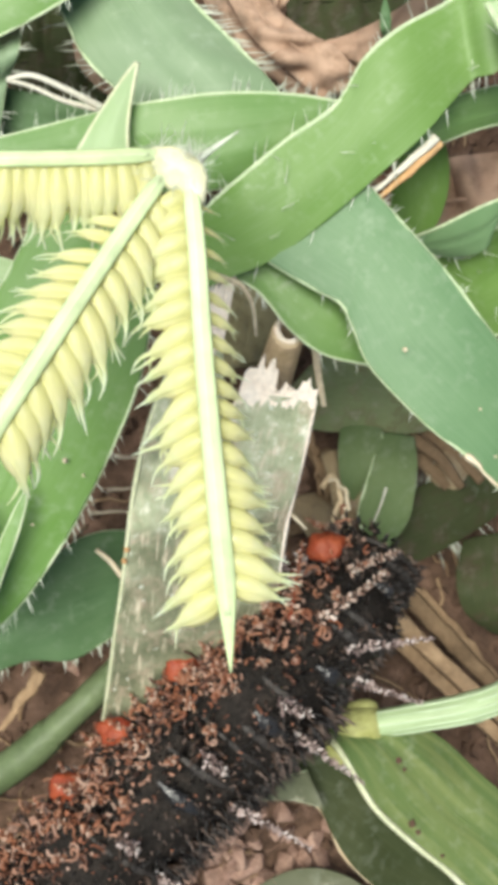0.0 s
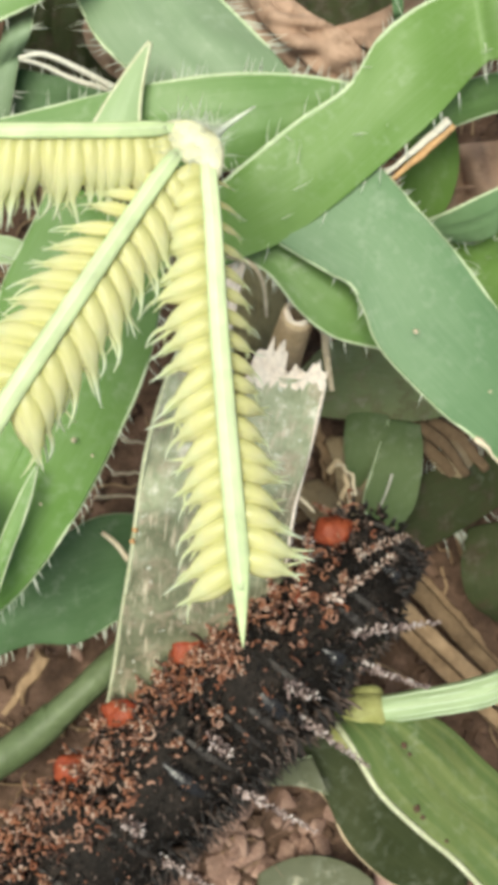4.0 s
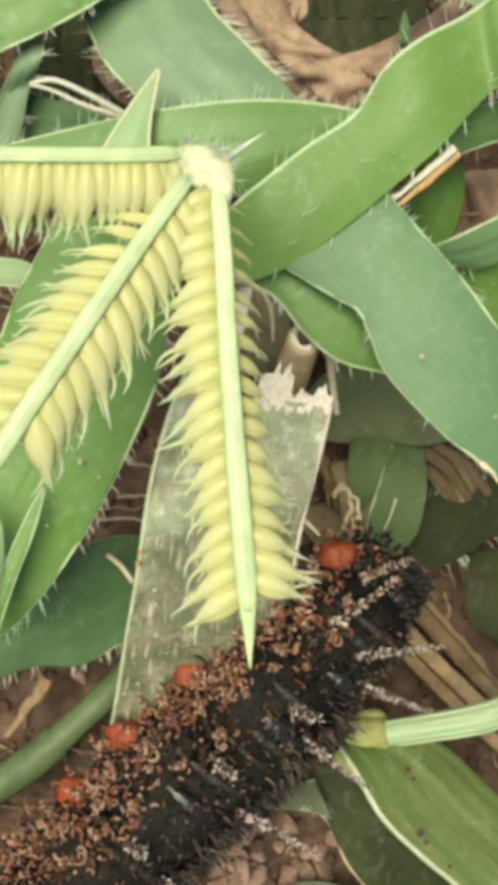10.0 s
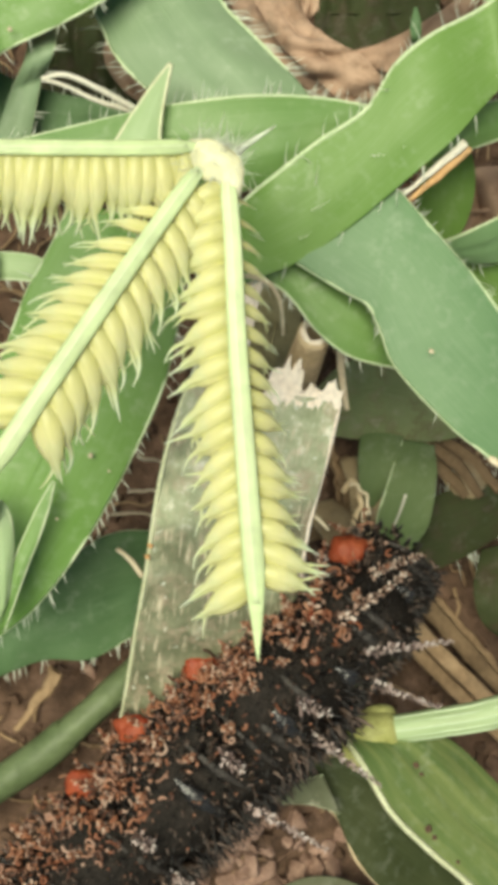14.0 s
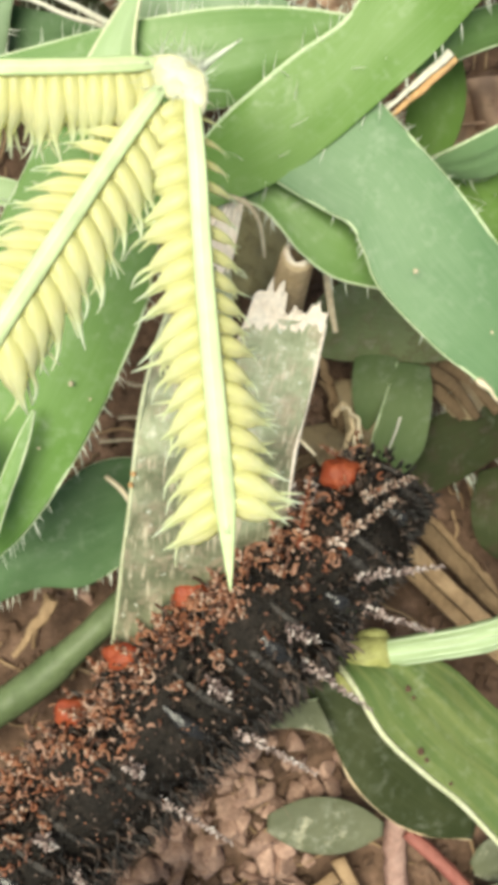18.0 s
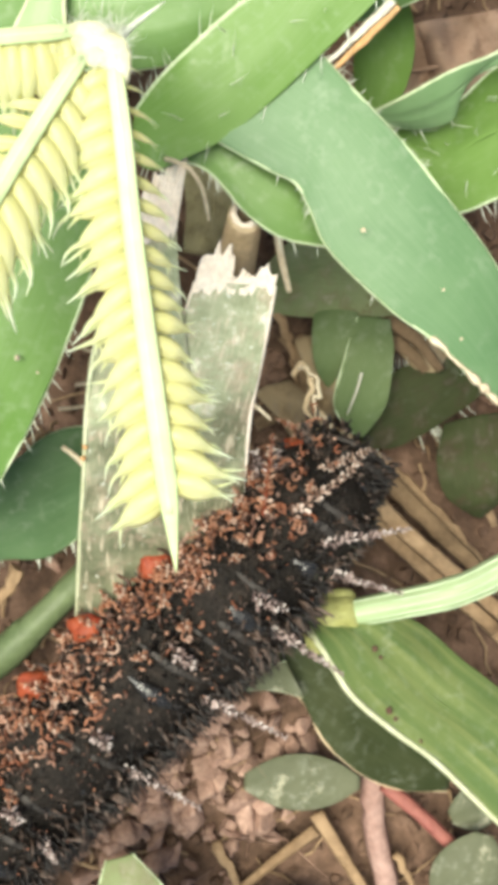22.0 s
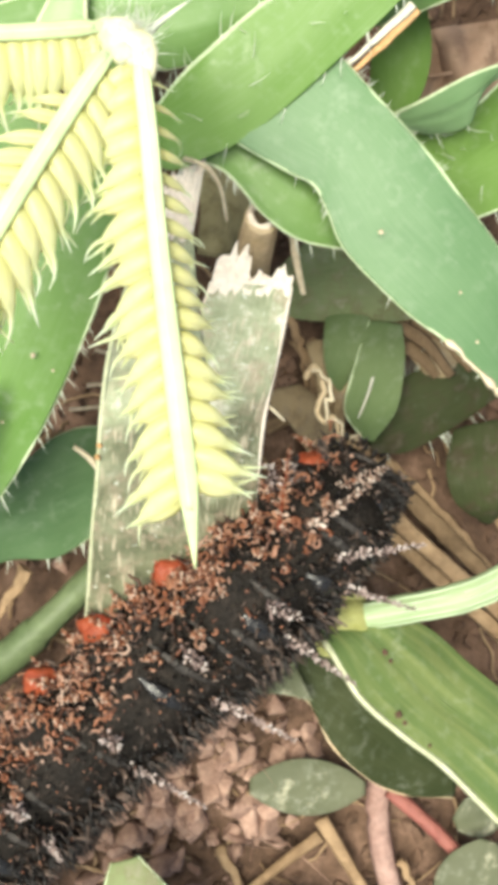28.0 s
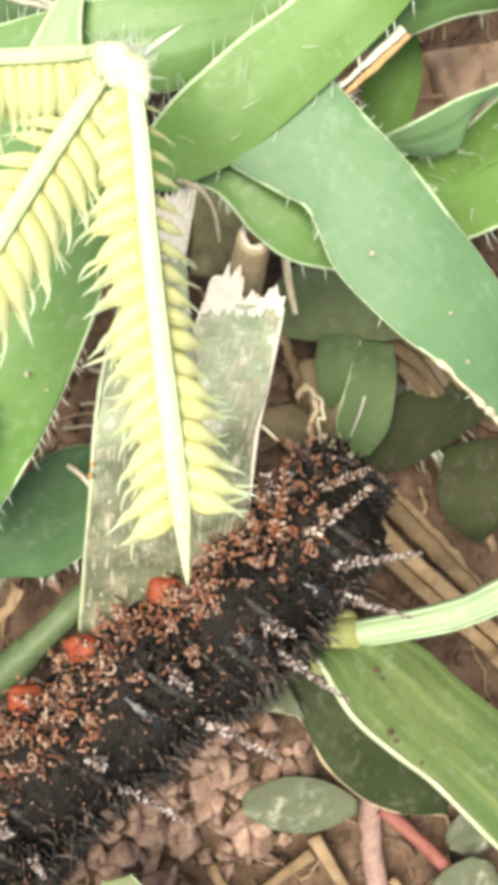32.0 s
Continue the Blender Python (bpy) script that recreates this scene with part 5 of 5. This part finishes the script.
def build_caterpillar():
    cat = thing("caterpillar", SPINE_LINE[80], "black spiny caterpillar with tan bristles and red warts on the soil", "caterpillar")
    rng = random.Random(11)
    n = 8
    segments, warts = [], []
    for k in range(n):
        i0, i1 = k * 20, (k + 1) * 20
        mid = SPINE_LINE[(i0 + i1) // 2]
        along = SPINE_LINE[i1] - SPINE_LINE[i0]
        long = along.length
        along.normalize()
        side = Vector((0, 0, 1)).cross(along).normalized()   # towards the far flank
        up = along.cross(side).normalized()
        if up.z < 0:
            up = -up
        r = BODY_RADII[k] * MM
        bm = bmesh.new()
        path = [mid + along * long * (s - 0.5) * (1.42 if k < 7 else 1.05) for s in (j / 10 for j in range(11))]
        add_tube(bm, path, [r * (0.72 + 0.25 * math.sin(math.pi * j / 10) ** 0.55) for j in range(11)], 32)
        for v in bm.verts:
            v.co += (v.co - mid).normalized() * (0.85 * noise.noise(v.co * 330) + 0.3 * noise.noise(v.co * 1100)) * MM
        seg_ob = part("segment", bm, BLACK, None, "soft black body segment")
        seg_ob.parent = cat
        seg_ob.data.transform(Matrix.Translation(-mid))
        seg_ob.location = mid - cat.location
        segments.append(seg_ob)
        for root, shift in TAN_ROOTS if k < 6 else TAN_ROOTS[::2] if k == 6 else TAN_ROOTS[:1]:
            bb = radians(root + rng.uniform(-5, 5))
            foot = (up * math.cos(bb) + side * math.sin(bb)).normalized()
            lean = (foot + along * rng.uniform(-0.35, 0.35) + Vector((0, 0, rng.uniform(0, 0.5)))).normalized()
            ob = new("branched_spine", rng.choice(TAN_SPINES))
            ob.parent = seg_ob
            grow = MM * rng.uniform(0.75, 1.15)
            ob.matrix_basis = Matrix.Translation(foot * r * 0.9 + along * (shift + rng.uniform(-0.08, 0.08)) * long) @ lean.to_track_quat("Z", "Y").to_matrix().to_4x4() @ Matrix.Diagonal((grow, grow, grow, 1))
            tagged(ob, "tan branched spine")
        bm = bmesh.new()
        clumps = [(rng.uniform(-0.5, 0.5), rng.choice((rng.gauss(58, 16), rng.gauss(36, 20), rng.uniform(0, 80)))) for _ in range(17)]
        for _ in range(350 if k < 6 else 220 if k == 6 else 45):
            if rng.random() < 0.72:
                s0, a0 = rng.choice(clumps)
                s0, a = s0 + rng.gauss(0, 0.08), radians(a0 + rng.gauss(0, 7))
            else:
                s0, a = rng.uniform(-0.5, 0.5), radians(rng.uniform(-50, 80))
            out = (up * math.cos(a) + side * math.sin(a)).normalized()
            p = mid + out * r * (0.95 + rng.random() * 0.14) + along * s0 * long
            small = a < 0.05
            if small or rng.random() < 0.36:
                if small and rng.random() < 0.5:
                    continue
                bmesh.ops.create_icosphere(bm, subdivisions=1, radius=rng.uniform(0.06, 0.09 if small else 0.15) * MM, matrix=Matrix.Translation(p + out * rng.uniform(0, 0.4) * MM))
            else:
                way = (out * rng.uniform(0.0, 0.5) + Vector((rng.uniform(-1, 1), rng.uniform(-1, 1), rng.uniform(-0.2, 0.5)))).normalized()
                curl = [p]
                bias = rng.gauss(0, 0.45)
                for _ in range(rng.choice((3, 4, 6, 7, 9, 10))):
                    curl.append(curl[-1] + way * rng.uniform(0.10, 0.17) * MM)
                    way = (way + way.cross(out) * bias + Vector((rng.gauss(0, 0.4), rng.gauss(0, 0.4), rng.gauss(0, 0.25)))).normalized()
                thick = rng.uniform(0.06, 0.095) * MM
                add_tube(bm, curl, [thick * rng.uniform(0.75, 1.2) for _ in curl[1:]] + [thick * 0.5], 5)
        dark = bmesh.new()
        for j in range(680 if k < 6 else 480):
            a = radians(rng.uniform(-100, 80) if j < 480 else rng.uniform(-105, -62))
            out = (up * math.cos(a) + side * math.sin(a)).normalized()
            p = mid + out * r * 0.9 + along * rng.uniform(-0.55, 0.55) * long
            way = (out + along * rng.uniform(-0.5, 0.9) + Vector((rng.uniform(-0.4, 0.4), rng.uniform(-0.4, 0.4), 0))).normalized() * rng.uniform(0.4, 1.3) * (0.7 if k > 5 else 1.0 if a > -0.9 else 1.35) * MM
            add_tube(dark, [p, p + way * 0.5 + along * 0.06 * MM, p + way], [0.12 * MM, 0.08 * MM, 0.02 * MM], 4)
        coat = part("dark_bristles", dark, DUSK, None, "short black and brown bristles on the skin")
        coat.data.transform(Matrix.Translation(-mid))
        coat.parent = seg_ob
        tagged(coat, kind="stuff")
        fold = bmesh.new()
        for shift, span in ((0.04, (20, -56)),) if k < 6 else ((-0.3, (-10, -50)),):
            arc = [mid + along * long * (shift + 0.006 * j) + (up * math.cos(radians(d)) + side * math.sin(radians(d))) * r * 0.93 for j, d in enumerate(np.linspace(span[0], span[1], 14))]
            add_tube(fold, arc, [(0.12 + 0.46 * math.sin(math.pi * j / 13) ** 2) * MM for j in range(14)], 10, 0.7)
        fold_ob = part("skin_fold", fold, GLOSSBLACK, None, "glossy black skin fold")
        fold_ob.data.transform(Matrix.Translation(-mid))
        fold_ob.parent = seg_ob
        ridge = bmesh.new()
        for shift in (-0.33, -0.14, 0.3) if k < 6 else (0.1, 0.3):
            a0, a1 = rng.uniform(20, 36), rng.uniform(-40, -75)
            arc = [mid + along * long * (shift + 0.012 * j) + (up * math.cos(radians(d)) + side * math.sin(radians(d))) * r * 0.95 for j, d in enumerate(np.linspace(a0, a1, 12))]
            stout = rng.uniform(0.12, 0.26)
            add_tube(ridge, arc, [(0.08 + stout * math.sin(math.pi * j / 11) ** 1.5 * (1 + 0.5 * noise.noise(p * 1500))) * MM for j, p in enumerate(arc)], 8, 0.75)
        ridge_ob = part("skin_ridge", ridge, DULLSKIN, None, "dull grey-brown skin ridges")
        ridge_ob.data.transform(Matrix.Translation(-mid))
        ridge_ob.parent = seg_ob
        bristle = part("bristles", bm, TAN, None, "tan and orange warty bristles")
        bristle.data.transform(Matrix.Translation(-mid))
        bristle.parent = seg_ob
        tagged(bristle, kind="stuff")
        if k == 6:
            continue
        bm = clod_mesh(k * 1.9, (1.15 if k == 7 else 1.0) * MM)
        a = radians(58 if k == 7 else 69)
        out = up * math.cos(a) + side * math.sin(a)
        bmesh.ops.scale(bm, vec=(1.08, 0.95, 0.9 if k == 7 else 0.72), verts=bm.verts)
        bmesh.ops.translate(bm, verts=bm.verts, vec=out * r * 1.02 + along * long * (-0.22 if k == 5 else 0.36 if k == 3 else -0.14 if k == 7 else 0.0))
        wart = part("red_wart", bm, REDWART, None, "orange-red fleshy wart")
        wart.parent = seg_ob
        warts.append(wart)
    bm = bmesh.new()
    tip = SPINE_LINE[152]
    bmesh.ops.create_icosphere(bm, subdivisions=3, radius=2.1 * MM, matrix=Matrix.Translation(tip - Vector((0, 0, 0.8 * MM))) @ Matrix.Diagonal((1, 1, 0.9, 1)))
    for v in bm.verts:
        v.co += (v.co - tip).normalized() * 0.4 * noise.noise(v.co * 900) * MM
    for _ in range(45):
        way = Vector((rng.gauss(0.2, 1), rng.gauss(0.2, 1), rng.uniform(0, 1))).normalized()
        root = tip - Vector((0, 0, 0.8 * MM)) + way * 1.75 * MM
        add_tube(bm, [root, root + way * 0.35 * MM, root + (way + Vector((rng.uniform(-0.5, 0.5), rng.uniform(-0.5, 0.5), 0))) * rng.uniform(0.5, 0.8) * MM], [0.11 * MM, 0.08 * MM, 0.02 * MM], 4)
    head = part("head", bm, BLACK, None, "glossy black head")
    head.data.transform(Matrix.Translation(-tip))
    head.parent = cat
    head.location = tip - cat.location
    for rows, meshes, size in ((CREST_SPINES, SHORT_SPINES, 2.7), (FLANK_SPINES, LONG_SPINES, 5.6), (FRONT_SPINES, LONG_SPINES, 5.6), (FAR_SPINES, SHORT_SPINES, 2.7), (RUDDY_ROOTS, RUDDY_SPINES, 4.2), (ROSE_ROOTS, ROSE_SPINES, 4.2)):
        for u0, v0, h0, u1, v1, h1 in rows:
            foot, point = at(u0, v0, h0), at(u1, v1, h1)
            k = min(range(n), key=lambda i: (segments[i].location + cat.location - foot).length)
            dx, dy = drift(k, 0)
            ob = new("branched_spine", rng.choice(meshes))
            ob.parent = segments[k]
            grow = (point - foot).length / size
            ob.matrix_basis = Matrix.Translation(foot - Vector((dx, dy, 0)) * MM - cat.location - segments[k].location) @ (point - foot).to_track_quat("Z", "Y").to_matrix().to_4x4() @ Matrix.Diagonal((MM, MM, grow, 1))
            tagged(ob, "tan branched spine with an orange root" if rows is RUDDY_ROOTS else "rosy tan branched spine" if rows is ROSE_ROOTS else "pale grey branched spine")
    return cat, segments, head, warts


CATERPILLAR, SEGMENTS, HEAD, WARTS = build_caterpillar()


def motions():
    for k, ob in enumerate(SEGMENTS + [HEAD]):
        home = ob.location.copy()
        walk(ob, [(TAIL[row][0], pose(*(home + Vector((*drift(k, row), 0)) * MM), 0, 0, 0)) for row in range(len(TAIL))])
    # the foremost wart sinks behind the crest as the animal ducks, and comes up again
    walk(WARTS[-1], [(t, pose(0, 0.4 * z * MM, z * MM, 0, 0, 0)) for t, z in ((0, 0), (19.2, 0), (20.5, -0.5), (21.5, -0.9), (22.5, -1.0), (23.5, -0.6), (24.5, -0.2), (27.5, -0.2), (28.5, -0.8), (29.5, -0.9), (30.5, -1.6), (32, -2.0))])


motions()
